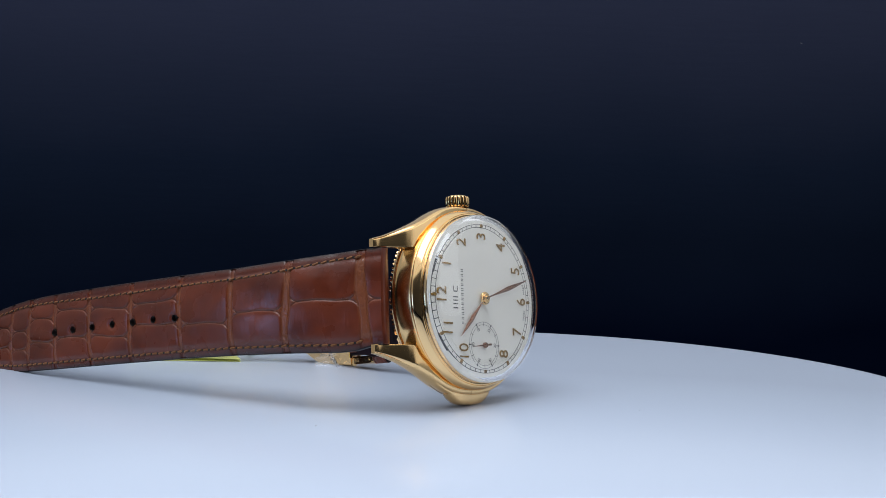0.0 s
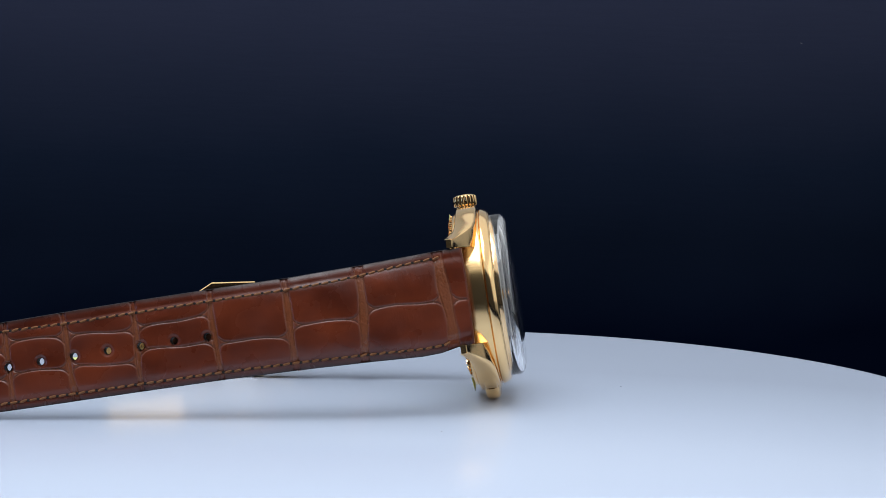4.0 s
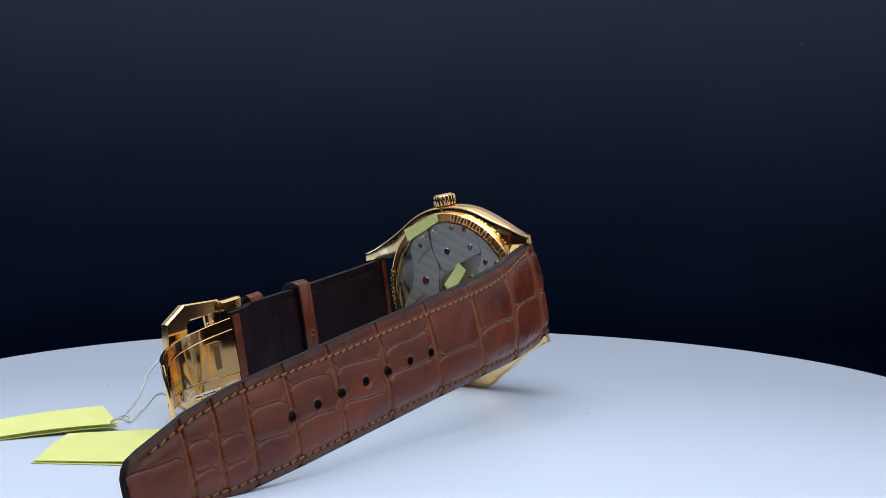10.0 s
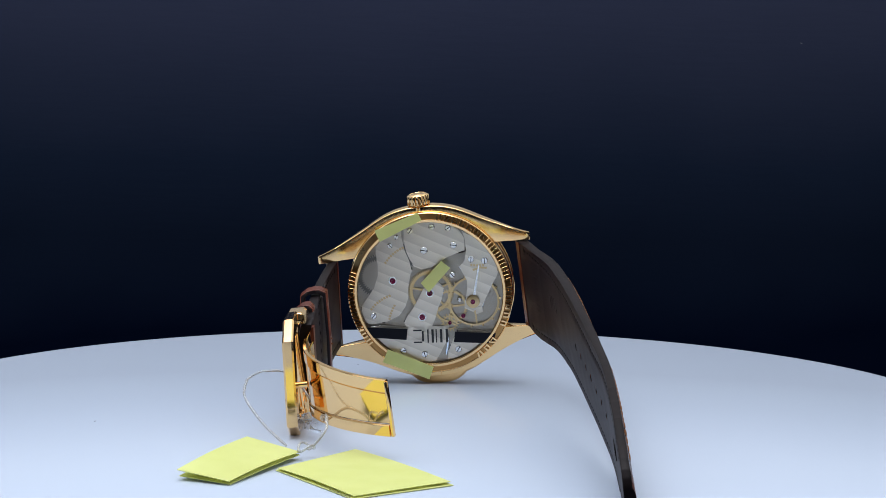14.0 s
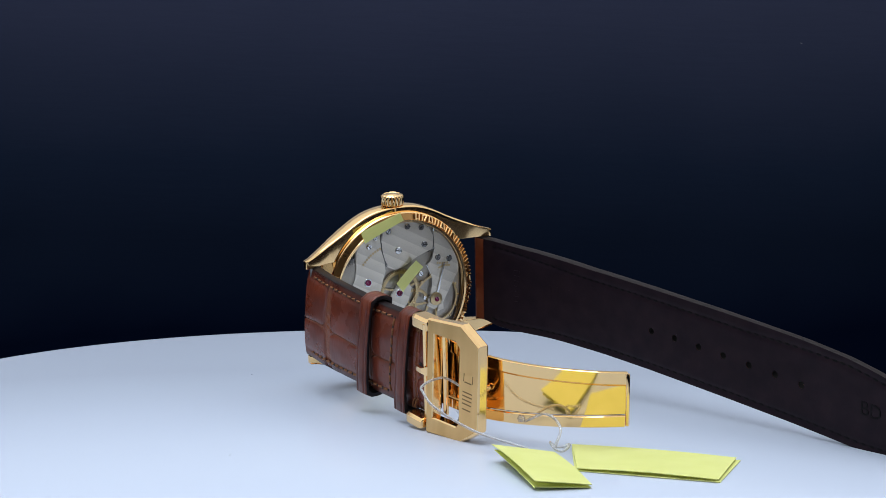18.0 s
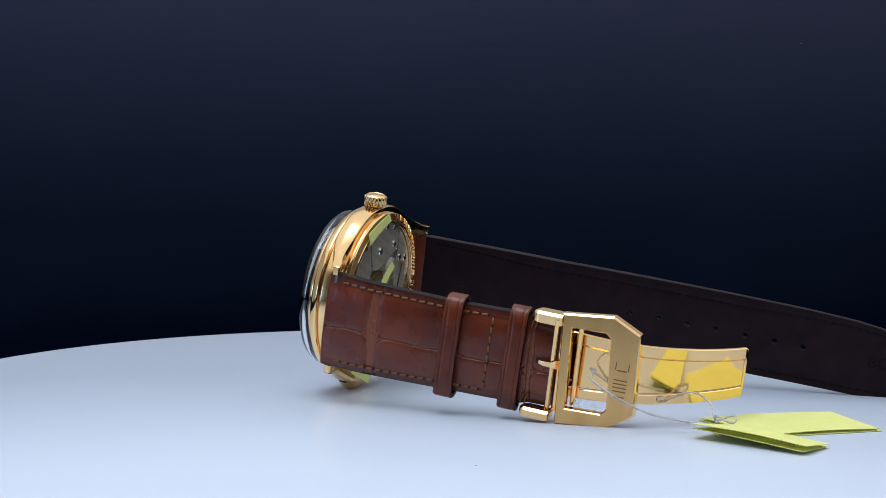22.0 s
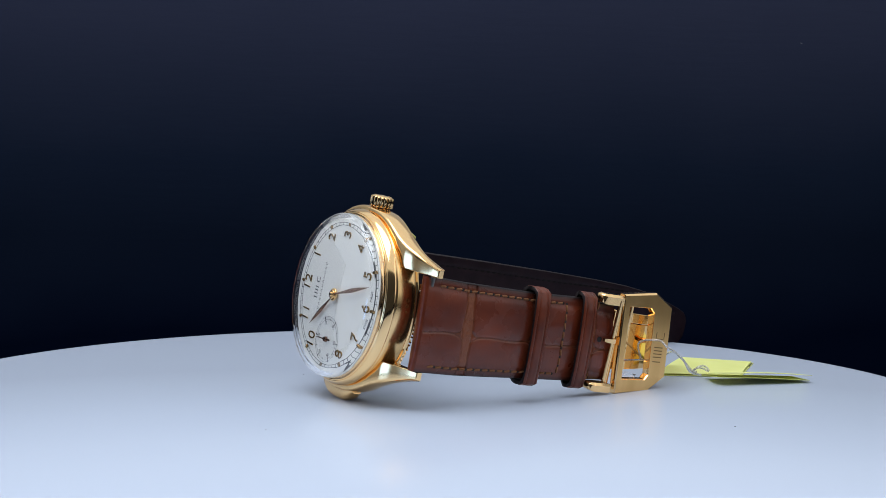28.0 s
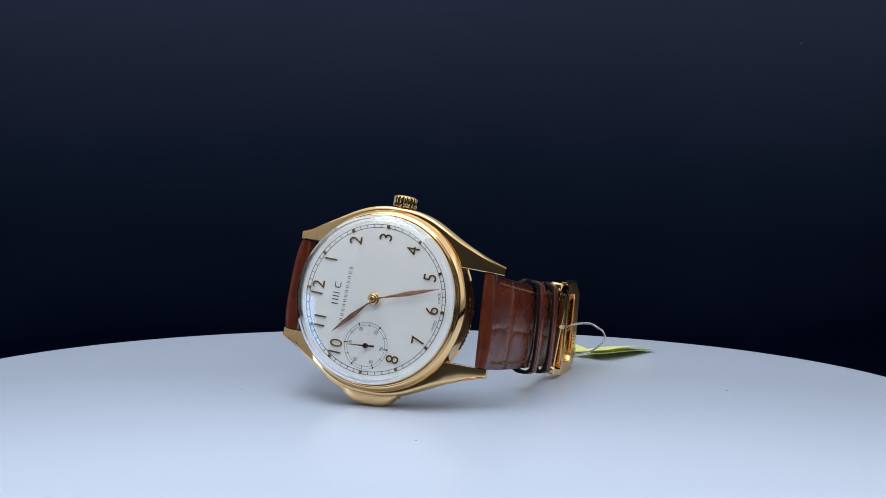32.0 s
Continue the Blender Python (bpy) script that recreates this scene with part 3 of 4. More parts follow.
    part("regulator_arm", prism([(-3.0, 10.6), (6.0, 13.3), (5.9, 13.6), (-3.2, 11.2)], -9.75, -9.9), SCREW, mv, smooth=0)
    part("regulator_scale", prism([(4.9, 11.6), (5.4, 13.5), (5.1, 15.4), (4.6, 15.3), (4.9, 13.5), (4.4, 11.8)], -9.56, -9.6), BRASS, mv, smooth=0)
    part("hairspring_stud", prism([(-7.0, 11.0), (-5.2, 11.4), (-5.0, 12.8), (-6.6, 12.9)], -9.56, -9.9), STEEL, mv, smooth=0)
    part("balance_cap", lathe([(0, -10.15), (1.35, -10.15), (1.75, -10.0), (1.75, -9.8), (0, -9.8)], 40, centre=(-3.5, 10.7, 0)), BRASS, mv, "gilt cap round the balance jewel")
    jewel = mesh_of("jewel", lathe([(0, -0.16), (0.25, -0.16), (0.62, -0.3), (0.78, -0.3), (0.78, 0.1), (0, 0.1)], 24))
    jewel.materials.append(RUBY)
    for x, y, s, z in [(4.3, -9.2, 0.95, -9.6), (-0.1, -0.1, 0.95, -9.6), (-6.2, -2.9, 0.95, -9.6), (-3.5, 10.7, 0.8, -10.2), (-7.1, 7.7, 0.7, -9.4), (-8.6, 4.0, 0.6, -9.4)]:
        share("jewel", jewel, mv, Matrix.Translation((x * MM, y * MM, z * MM)) @ Matrix.Diagonal((s, s, 1, 1)), "dark ruby jewel bearing")
    chaton = mesh_of("jewel_setting", lathe([(0.8, -0.05), (0.8, -0.12), (1.05, -0.12), (1.1, -0.05)], 24))
    chaton.materials.append(SCREW)
    for x, y, s in [(4.3, -9.2, 1.0), (-0.1, -0.1, 1.0), (-6.2, -2.9, 1.0)]:
        share("jewel_setting", chaton, mv, Matrix.Translation((x * MM, y * MM, -9.52 * MM)) @ Matrix.Diagonal((s, s, 1, 1)))
    b = lathe([(0, -0.32), (0.75, -0.32), (0.88, -0.2), (0.88, 0.2), (0, 0.2)], 24)
    # Black bar on the head paints the shade of an uncut slot.
    block(-0.9, 0.9, -0.1, 0.1, -0.345, -0.3, bm=b)
    screw = mesh_of("screw", b)
    screw.materials.append(SCREW)
    screw.materials.append(INK)
    for f in screw.polygons:
        if f.index >= len(screw.polygons) - 6:
            f.material_index = 1
    rng = random.Random(3)
    for x, y, s in [(16.8, -2.9, 0.9), (17.2, 2.7, 0.9), (16.4, 6.8, 0.9), (11.8, 7.6, 1), (11.3, -0.1, 1.1), (7.6, 11.6, 0.95), (6.8, 15.0, 1), (4.0, 6.3, 0.85), (-4.4, -15.4, 0.95), (-15.8, 5.3, 0.95), (-16.2, -3.6, 0.95), (-14.6, -9.0, 0.9), (13.6, -8.6, 0.8), (-6.0, 12.0, 0.6), (-2.7, 7.3, 0.6), (15.6, -6.7, 0.7)]:
        share("screw", screw, mv, Matrix.Translation((x * MM, y * MM, -9.55 * MM)) @ Matrix.Rotation(rng.random() * 3, 4, "Z") @ Matrix.Diagonal((s, s, 1, 1)), "slotted polished steel screw")
    # gilt engraved lines that cannot be read
    rng = random.Random(8)
    for cx, cy, ang, n in [(11.5, -7.8, 58, 9), (-0.5, -13.0, 62, 9), (-3.6, -10.5, 30, 6), (5.8, 12.6, -80, 5)]:
        for k in range(n):
            o = (k - n / 2) * 0.75
            b = block(-0.26, 0.26, -0.3, 0.3, -9.57, -9.6)
            moved(b, Matrix.Translation((cx, cy, 0)) @ Matrix.Rotation(radians(ang), 4, "Z") @ Matrix.Translation((o, 0.05 * o * o, 0)))
            part("engraved_bar", b, BRASS, mv, smooth=0)
    # back ring with its raised lettering shown as bars
    ring = part("back_ring", lathe([(18.8, -9.3), (21.25, -9.3), (21.45, -9.7), (21.35, -10.2), (21.15, -10.4), (21.0, -10.3), (19.6, -10.85), (19.5, -11.05), (18.95, -11.0), (18.75, -10.6)], 192), GOLD, watch, "polished gold back ring with raised lettering")
    # Thin overlay on the ring; its dark tone is painted reflection.
    part("ring_shade_band", lathe([(19.62, -10.80), (19.62, -10.87), (20.98, -10.33), (20.98, -10.25)], 192), RING_SHADE, ring, "band behind the raised lettering with dark reflections painted in")
    bar = mesh_of("raised_bar", block(-0.42, 0.42, -0.85, 0.85, -0.4, 0.1, 0.08), 30)
    bar.materials.append(GOLD)
    thin = mesh_of("raised_stroke", block(-0.22, 0.22, -0.9, 0.9, -0.42, 0.1, 0.08), 30)
    thin.materials.append(GOLD)
    rng = random.Random(4)
    for a0, a1, n in ((14.0, 84.0, 13), (93.0, 119.0, 5), (134.0, 148.0, 3), (238.0, 291.0, 10)):
        for k in range(n):
            a = a0 + (a1 - a0) * k / (n - 1)
            m = Matrix.Rotation(radians(a), 4, "Z") @ Matrix.Translation((20.35 * MM, 0, -10.8 * MM)) @ Matrix.Rotation(radians(-20), 4, "Y") @ Matrix.Rotation(radians(90), 4, "Z")
            share("raised_bar", thin, ring, m @ Matrix.Translation((-0.5 * MM, 0, 0)))
            share("raised_bar", thin, ring, m @ Matrix.Translation((0.5 * MM, 0, 0)) @ Matrix.Rotation(rng.choice((-0.45, 0.0, 0.0, 0.4)), 4, "Z"))
            if rng.random() < 0.6:
                share("raised_bar", bar, ring, m @ Matrix.Translation((0, rng.choice((-0.6, 0.0, 0.6)) * MM, 0)) @ Matrix.Rotation(radians(90), 4, "Z") @ Matrix.Diagonal((0.35, 0.5, 1, 1)))
    glass = part("back_glass", lathe([(0, -10.45), (18.85, -10.45), (18.85, -10.85), (18.7, -10.92), (0, -10.92)], 128), BACK_GLASS, watch, "flat clear display-back glass")
    glass.visible_shadow = False
    # black tapes and maker's mark on the glass
    for pts in ([(-6.9, -18.0), (-8.6, -7.0), (-11.5, -7.7), (-9.7, -17.3)], [(-10.7, 5.1), (-12.4, 15.6), (-15.0, 14.4), (-13.5, 4.5)]):
        part("black_tape", prism(pts, -10.93, -11.0), BLACK_TAPE, watch, "black tape strip on the back glass", smooth=0)
    for u0, u1, v0, v1 in [(8.4, 9.0, 0, 3.6), (3.6, 3.95, 0, 3.6), (4.7, 5.3, 0, 3.6), (5.8, 6.1, 0, 3.6), (6.9, 7.5, 0, 3.6), (0.0, 2.2, 0, 0.4), (0.0, 2.2, 3.2, 3.6), (2.2, 2.7, 0.4, 3.2)]:
        b = prism([(-(v0), u0), (-(v0), u1), (-(v1), u1), (-(v1), u0)], -10.93, -10.96)
        moved(b, Matrix.Translation((-9.0, -5.6, 0)) @ Matrix.Rotation(radians(5), 4, "Z"))
        part("maker_mark", b, INK, watch, "dark bar of the maker's mark on the glass", smooth=0)


def sticker(watch, pts, label):
    """A paper tab from four corners, a little curled."""
    p = [Vector(q) for q in pts]
    bm, rows = bmesh.new(), []
    n = -(p[1] - p[0]).cross(p[3] - p[0]).normalized()
    for k in range(9):
        u = k / 8
        a, b = p[0].lerp(p[1], u), p[3].lerp(p[2], u)
        lift = 0.25 * (2 * u - 1) ** 2
        rows.append([a + n * (lift - 0.06), b + n * (lift - 0.06), b + n * (lift + 0.06), a + n * (lift + 0.06)])
    part("sticker", loft(rows, bm), YELLOW, watch, label, smooth=40)


def build_stickers(watch):
    sticker(watch, [(18.3, -11.8, -11.15), (21.6, -0.2, -11.0), (19.6, 0.6, -11.35), (15.3, -10.8, -11.4)], "pale yellow paper tab over the back rim")
    sticker(watch, [(3.2, -1.9, -11.1), (8.4, 4.1, -11.1), (6.3, 6.2, -11.1), (0.6, -0.1, -11.1)], "pale yellow paper tab on the back glass")
    sticker(watch, [(-13.3, -12.8, -11.35), (-19.4, -1.6, -11.3), (-22.7, -3.2, -10.95), (-16.7, -14.6, -11.1)], "pale yellow paper tab over the lower rim")

# ---- straps ----


class Ribbon:
    """A strap's course in the plane of y and z, with its edges in x."""

    def __init__(self, course, top, bottom, side, thick, shear=0.0, pad=0.9, step=0.19):
        self.side, self.thick, self.shear, self.pad = side, thick, shear, pad
        pts = [Vector(p) for p in course]
        fine = []
        for i in range(len(pts) - 1):
            p0, p1, p2, p3 = pts[max(i - 1, 0)], pts[i], pts[i + 1], pts[min(i + 2, len(pts) - 1)]
            for k in range(20):
                t = k / 20
                fine.append(0.5 * (2 * p1 + (p2 - p0) * t + (2 * p0 - 5 * p1 + 4 * p2 - p3) * t * t + (3 * p1 - p0 - 3 * p2 + p3) * t ** 3))
        fine.append(pts[-1])
        f = np.array([(p.x, p.y) for p in fine])
        s = np.concatenate([[0], np.cumsum(np.hypot(*np.diff(f, axis=0).T))])
        self.length = s[-1]
        self.s = np.linspace(0, s[-1], int(s[-1] / step) + 1)
        self.y, self.z = np.interp(self.s, s, f[:, 0]), np.interp(self.s, s, f[:, 1])
        self.top = np.interp(-self.z, [-a for a, _ in top], [b for _, b in top])
        self.bottom = np.interp(-self.z, [-a for a, _ in bottom], [b for _, b in bottom])
        ty, tz = np.gradient(self.y, self.s), np.gradient(self.z, self.s)
        self.ty, self.tz = ty, tz
        self.ny, self.nz = -tz * side, ty * side
        if self.ny.mean() * side < 0:
            self.ny, self.nz = -self.ny, -self.nz

    def body(self, s):
        """Thickness and padding at s."""
        if self.length < 100:
            return self.thick, self.pad
        z = np.interp(s, self.s, self.z)
        return (float(np.interp(-z, (8, 25, 45, 66, 90, 112, 150), (3.6, 4.5, 4.3, 3.5, 2.8, 2.4, 2.1))),
                float(np.interp(-z, (8, 20, 45, 66, 90, 112, 150), (0.9, 1.9, 1.8, 1.3, 0.9, 0.7, 0.5))))

    def s_at(self, z):
        return float(np.interp(-z, -self.z, self.s))

    def point(self, s, x, off):
        y, z = np.interp(s, self.s, self.y), np.interp(s, self.s, self.z)
        ny, nz = np.interp(s, self.s, self.ny), np.interp(s, self.s, self.nz)
        return Vector((x, y + ny * off + self.shear * x, z + nz * off))

    def edges(self, s):
        return float(np.interp(s, self.s, self.top)), float(np.interp(s, self.s, self.bottom))

    def crown(self, s, x):
        """Fall of the padded outer face from its middle to its edges."""
        a, b = self.edges(s)
        v = 2 * (x - (a + b) / 2) / max(a - b, 0.1)
        return -self.body(s)[1] * abs(v) ** 3.2


def grid_mesh(R, across, offset, holes, r, groove=None):
    """A sheet along the ribbon with round holes cut out; offset(s, x, g) gives its height."""
    n, verts, faces, tint = len(R.s), [], [], []
    for i in range(n):
        s, a, b = R.s[i], R.top[i], R.bottom[i]
        for j in range(across + 1):
            x = b + (a - b) * j / across
            sx = s
            for hs, hx in holes:
                d = math.hypot(s - hs, x - hx)
                if r * 0.6 < d < r * 1.45:
                    sx, x = hs + (s - hs) * r / d, hx + (x - hx) * r / d
                    break
            g, pale = groove(sx, x) if groove else (0.0, 0.0)
            verts.append(R.point(sx, x, offset(sx, x, g)))
            tint.append(pale)
    w = across + 1
    for i in range(n - 1):
        for j in range(across):
            q = (i * w + j, (i + 1) * w + j, (i + 1) * w + j + 1, i * w + j + 1)
            sc, xc = (R.s[i] + R.s[i + 1]) / 2, R.bottom[i] + (R.top[i] - R.bottom[i]) * (j + 0.5) / across
            if any(math.hypot(sc - hs, xc - hx) < r for hs, hx in holes):
                continue
            faces.append(q)
    me = bpy.data.meshes.new("sheet")
    me.from_pydata([v * MM for v in verts], [], faces)
    att = me.attributes.new("groove", "FLOAT", "POINT")
    att.data.foreach_set("value", np.array(tint, dtype=np.float32))
    for f in me.polygons:
        f.use_smooth = True
    return me


def scale_pattern(R, bands, seed, mids):
    """Depth and paleness of the grooves between the leather's scales; bands are (z, half width)."""
    rng = random.Random(seed)
    wob = [(rng.uniform(-0.5, 0.5), rng.uniform(0.08, 0.2), rng.uniform(0, 6)) for _ in bands]
    sb = [R.s_at(z) for z, _ in bands]

    def groove(s, x):
        deep, pale, near = 0.0, 0.0, 9.0
        gap = 9.0
        for b, (_, wide), (lean, amp, ph) in zip(sb, bands, wob):
            if abs(s - b) > 7:
                continue
            c = b + lean * x * 0.12 + amp * math.sin(x * 0.3 + ph)
            half = wide * (0.85 + 0.15 * math.sin(x * 0.5 + ph * 2))
            d = abs(s - c)
            core = 1.0 / (1.0 + math.exp((d - half) / 0.07))
            line = math.exp(-((d - half) / 0.125) ** 2)
            crease = noise.noise(Vector((x * 1.3, s * 4.0, seed + 9.0)))
            ridge = noise.noise(Vector((x * 3.4, s * 2.2, seed + 21.0)))
            deep += 0.30 * core + 0.75 * line + core * (0.30 * max(0.0, crease) + 0.22 * max(0.0, ridge))
            pale += core * (0.40 + 0.45 * max(0.0, crease)) + 0.36 * line
            near = min(near, max(0.0, d - half))
            gap = min(gap, max(0.0, d - half))
        k = sum(1 for b in sb if b < s)
        inside = gap > 0.0
        for off, slope, _ in mids[k % len(mids)]:
            c0 = sb[k - 1] if k else 0.0
            c = off + slope * (s - c0) + 0.16 * math.sin(s * 0.5 + off)
            fork = 1.7 * math.exp(-gap / 0.8) if inside else 0.0
            d = abs(x - c)
            line = math.exp(-((d - fork) / 0.12) ** 2) if inside else 0.0
            deep += 0.75 * line + (0.25 if d < fork else 0.0)
            pale += 0.48 * line + (0.2 if d < fork - 0.1 else 0.0)
            near = min(near, abs(d - fork))
        pale += 0.08 * math.exp(-near / 0.7)
        a, b = R.edges(s)
        rim = min(a - x, x - b)
        pale -= 0.85 * math.exp(-(rim / 0.9) ** 2) + 0.25 * math.exp(-((rim - 1.55) / 0.5) ** 2)
        deep += 0.42 * math.exp(-near / 0.6)
        return min(1.6, deep), max(-1.0, min(1.0, pale))

    return groove


def build_strap(watch, name, R, bands, mids, holes, seed, label, stitch_from, stitch_to, box_at=None):
    groove = scale_pattern(R, bands, seed, mids)

    def height(s, x, g):
        a, b = R.edges(s)
        edge = min(a - x, x - b)
        channel = 0.16 * math.exp(-((edge - 1.9) / 0.7) ** 2)
        wave = 0.10 * noise.noise(Vector((x * 0.25, s * 0.25, seed)))
        dent = sum(0.35 * math.exp(-(max(0.0, math.hypot(s - hs, x - hx) - 0.82) / 0.5) ** 2) for hs, hx in holes if abs(s - hs) < 2.5)
        return R.crown(s, x) - 0.42 * g - channel + wave - dent

    me = grid_mesh(R, 124, height, holes, 0.84, groove)
    me.materials.append(LEATHER)
    strap = new(name, me)
    strap.parent = watch
    tagged(strap, label)
    far = R.length > 100

    def inset(s):
        return 1.55 + (1.1 * min(1, max(0, (s - 10) / 22)) * min(1, max(0, (118 - s) / 30)) if far else 0)

    def under(s, x, g=0):
        # padded lining, drawn in along the seam and rolled at the edges
        a, b = R.edges(s)
        seam = min(abs(a - inset(s) - x), abs(x - b - 1.55))
        pulled = 0.20 * math.exp(-(seam / 0.6) ** 2) if stitch_from < s < stitch_to else 0.0
        wave = 0.07 * noise.noise(Vector((x * 0.3, s * 0.16, seed + 5.0)))
        return -R.body(s)[0] + pulled + wave + 0.16 * abs(2 * (x - (a + b) / 2) / max(a - b, 0.1)) ** 4

    lin = grid_mesh(R, 60, under, holes, 0.84)
    lin.materials.append(LINING)
    ob = new("lining", lin)
    ob.parent = strap
    tagged(ob, "smooth dark brown lining leather")
    # outer leather turned over the strap's end
    turned = bmesh.new()
    loft([[R.point(s, x, o) for x, o in ((R.edges(s)[0] - 0.1, -R.body(s)[0] - 0.12), (R.edges(s)[1] + 0.1, -R.body(s)[0] - 0.12), (R.edges(s)[1] + 0.1, -R.body(s)[0] + 0.1), (R.edges(s)[0] - 0.1, -R.body(s)[0] + 0.1))] for s in ((0.05, 0.8, 1.6, 2.6) if R.length > 100 else (0.05, 0.4, 0.8, 1.2))], turned)
    part("turned_end", turned, LOOP_LEATHER, strap, "orange brown leather turned over the end")
    # painted edge all round
    n = len(R.s)
    rim = [(R.s[i], R.top[i]) for i in range(n)] + [(R.s[-1], R.top[-1] + (R.bottom[-1] - R.top[-1]) * k / 12) for k in range(1, 12)] + [(R.s[i], R.bottom[i]) for i in range(n - 1, -1, -1)]
    rows = []
    for s, x in rim:
        a, b = R.edges(s)
        out = 0.18 if x > (a + b) / 2 else -0.18
        hi, lo = R.crown(s, x), -R.body(s)[0] + 0.12
        rows.append([R.point(s, x, hi - 0.02), R.point(s, x + out * 0.8, hi - 0.25), R.point(s, x + out, (hi + lo) / 2), R.point(s, x + out * 0.7, lo + 0.25), R.point(s, x, lo)])
    bm = bmesh.new()
    vs = [[bm.verts.new(p) for p in row] for row in rows]
    for a, b in zip(vs, vs[1:]):
        for k in range(4):
            bm.faces.new((a[k], b[k], b[k + 1], a[k + 1]))
    head = bmesh.new()
    cols = []
    for j in range(25):
        x = R.bottom[0] + (R.top[0] - R.bottom[0]) * j / 24
        t0 = R.body(0)[0]
        hi = R.crown(0, x)
        cols.append([R.point(0, x, o) + Vector((0, -R.ty[0] * d, -R.tz[0] * d)) for o, d in ((hi - 0.02, -0.03), (hi - 0.12, 0.3), (hi - 0.6, 0.7), (-t0 * 0.5 + hi * 0.4, 0.95), (-t0 + 0.6, 0.7), (-t0 + 0.05, 0.3), (-t0 - 0.1, 0.0))])
    cv = [[head.verts.new(p) for p in col] for col in cols]
    for p, q in zip(cv, cv[1:]):
        for k in range(6):
            head.faces.new((p[k], q[k], q[k + 1], p[k + 1]))
    for col in (cv[0], cv[-1]):
        head.faces.new(col)
    part("strap_head", head, LOOP_LEATHER, strap, "leather fold round the spring bar", smooth=60)
    part("painted_edge", bm, EDGE, strap, "dark painted strap edge", smooth=50)
    for hs, hx in holes:
        bm, rows = bmesh.new(), []
        for off in (-0.15, -R.body(hs)[0] + 0.1):
            rows.append([R.point(hs + 0.85 * math.cos(t), hx + 0.85 * math.sin(t), off + (R.crown(hs, hx) if off > -1 else 0)) for t in [2 * math.pi * k / 20 for k in range(20)]])
        part("buckle_hole", loft(rows, bm, caps=False), HOLE_SHADE, strap)
    # stitches
    st = bmesh.new()
    loft([[(0.29 * w * math.cos(t), 0.76 * y, 0.25 * w * math.sin(t)) for t in [2 * math.pi * k / 8 for k in range(8)]] for y, w in [(-1.12, 0.3), (-0.95, 0.75), (-0.5, 1.0), (0, 1.05), (0.5, 1.0), (0.95, 0.75), (1.12, 0.3)]], st)
    stitch = mesh_of("stitch", st, 60)
    stitch.materials.append(THREAD)
    dots = bmesh.new()
    inner = bmesh.new()
    runs = []
    for which in (0, 1):
        s = stitch_from
        while s < stitch_to:
            a, b = R.edges(s)
            runs.append((s, a - inset(s) if which == 0 else b + 1.55, s + 1.0, (R.edges(s + 1.0)[0] - inset(s + 1.0)) if which == 0 else R.edges(s + 1.0)[1] + 1.55))
            s += 2.2
    if box_at is not None:
        a, b = R.edges(box_at)
        x = b + 2.6
        while x < a - 2.4:
            runs.append((box_at, x, box_at, x + 1.0))
            x += 2.2
    rng = random.Random(seed)
    for s, x, s2, x2 in runs:
        p, q = R.point(s, x, height(s, x, 0)), R.point(s2, x2, height(s2, x2, 0))
        up = (R.point(s, x, 1) - R.point(s, x, 0)).normalized()
        d = (q - p).normalized()
        side = d.cross(up).normalized()
        m = Matrix((side, d, side.cross(d))).transposed().to_4x4()
        m.translation = (p + up * 0.02) * MM
        share("stitch", stitch, strap, m @ Matrix.Rotation(rng.uniform(0.04, 0.26), 4, "Z"))
        c = p + d * 1.1 + up * 0.04
        moved_dot(dots, c, side, d, up, 0.34, 0.36, 0.10)
        c = R.point(s, x, under(s, x)) - up * 0.01
        moved_dot(inner, c, side, d, up, 0.32, 0.85, 0.20)
    # Raised dark dots paint the shade of needle holes; nothing is pierced.
    tagged(part("needle_hole_shade", dots, HOLE_SHADE, strap, "dark dots painting the shade in the needle holes between stitches", smooth=60), kind="stuff")
    tagged(part("lining_stitching", inner, LINING_THREAD, strap, "dark stitches on the lining", smooth=60), kind="stuff")
    return strap


def moved_dot(bm, c, side, d, up, a, b, h):
    ring = [bm.verts.new(c + side * a * math.cos(t) + d * b * math.sin(t)) for t in [2 * math.pi * k / 8 for k in range(8)]]
    t1, t2 = bm.verts.new(c + up * h), bm.verts.new(c - up * h)
    for k in range(8):
        bm.faces.new((ring[k], ring[(k + 1) % 8], t1))
        bm.faces.new((ring[(k + 1) % 8], ring[k], t2))


LONG = Ribbon([(27.0, -8.2), (28.6, -12.6), (30.8, -18.5), (35.1, -31), (37.9, -48), (39.5, -66.6), (41.3, -89.1), (43.0, -111.6), (43.5, -130), (43.6, -151.2)],
              [(-7, 11.0), (-13, 10.9), (-19, 10.5), (-31, 9.7), (-47, 9.1), (-66, 8.9), (-90, 8.5), (-112, 7.9), (-124, 7.3), (-130, 6.6), (-136, 5.7), (-142, 4.0), (-147, 2.6), (-149.5, 1.6), (-150.6, 0.4), (-151.2, -1.0)],
              [(-7, -11.15), (-11, -11.4), (-15, -12.3), (-19, -12.5), (-31, -12.1), (-47, -11.7), (-66, -11.5), (-90, -11.6), (-112, -11.75), (-128, -11.7), (-136, -11.2), (-142, -10.4), (-147, -9.4), (-149.5, -8.4), (-150.6, -7.2), (-151.2, -6.0)],
              1, 3.1)
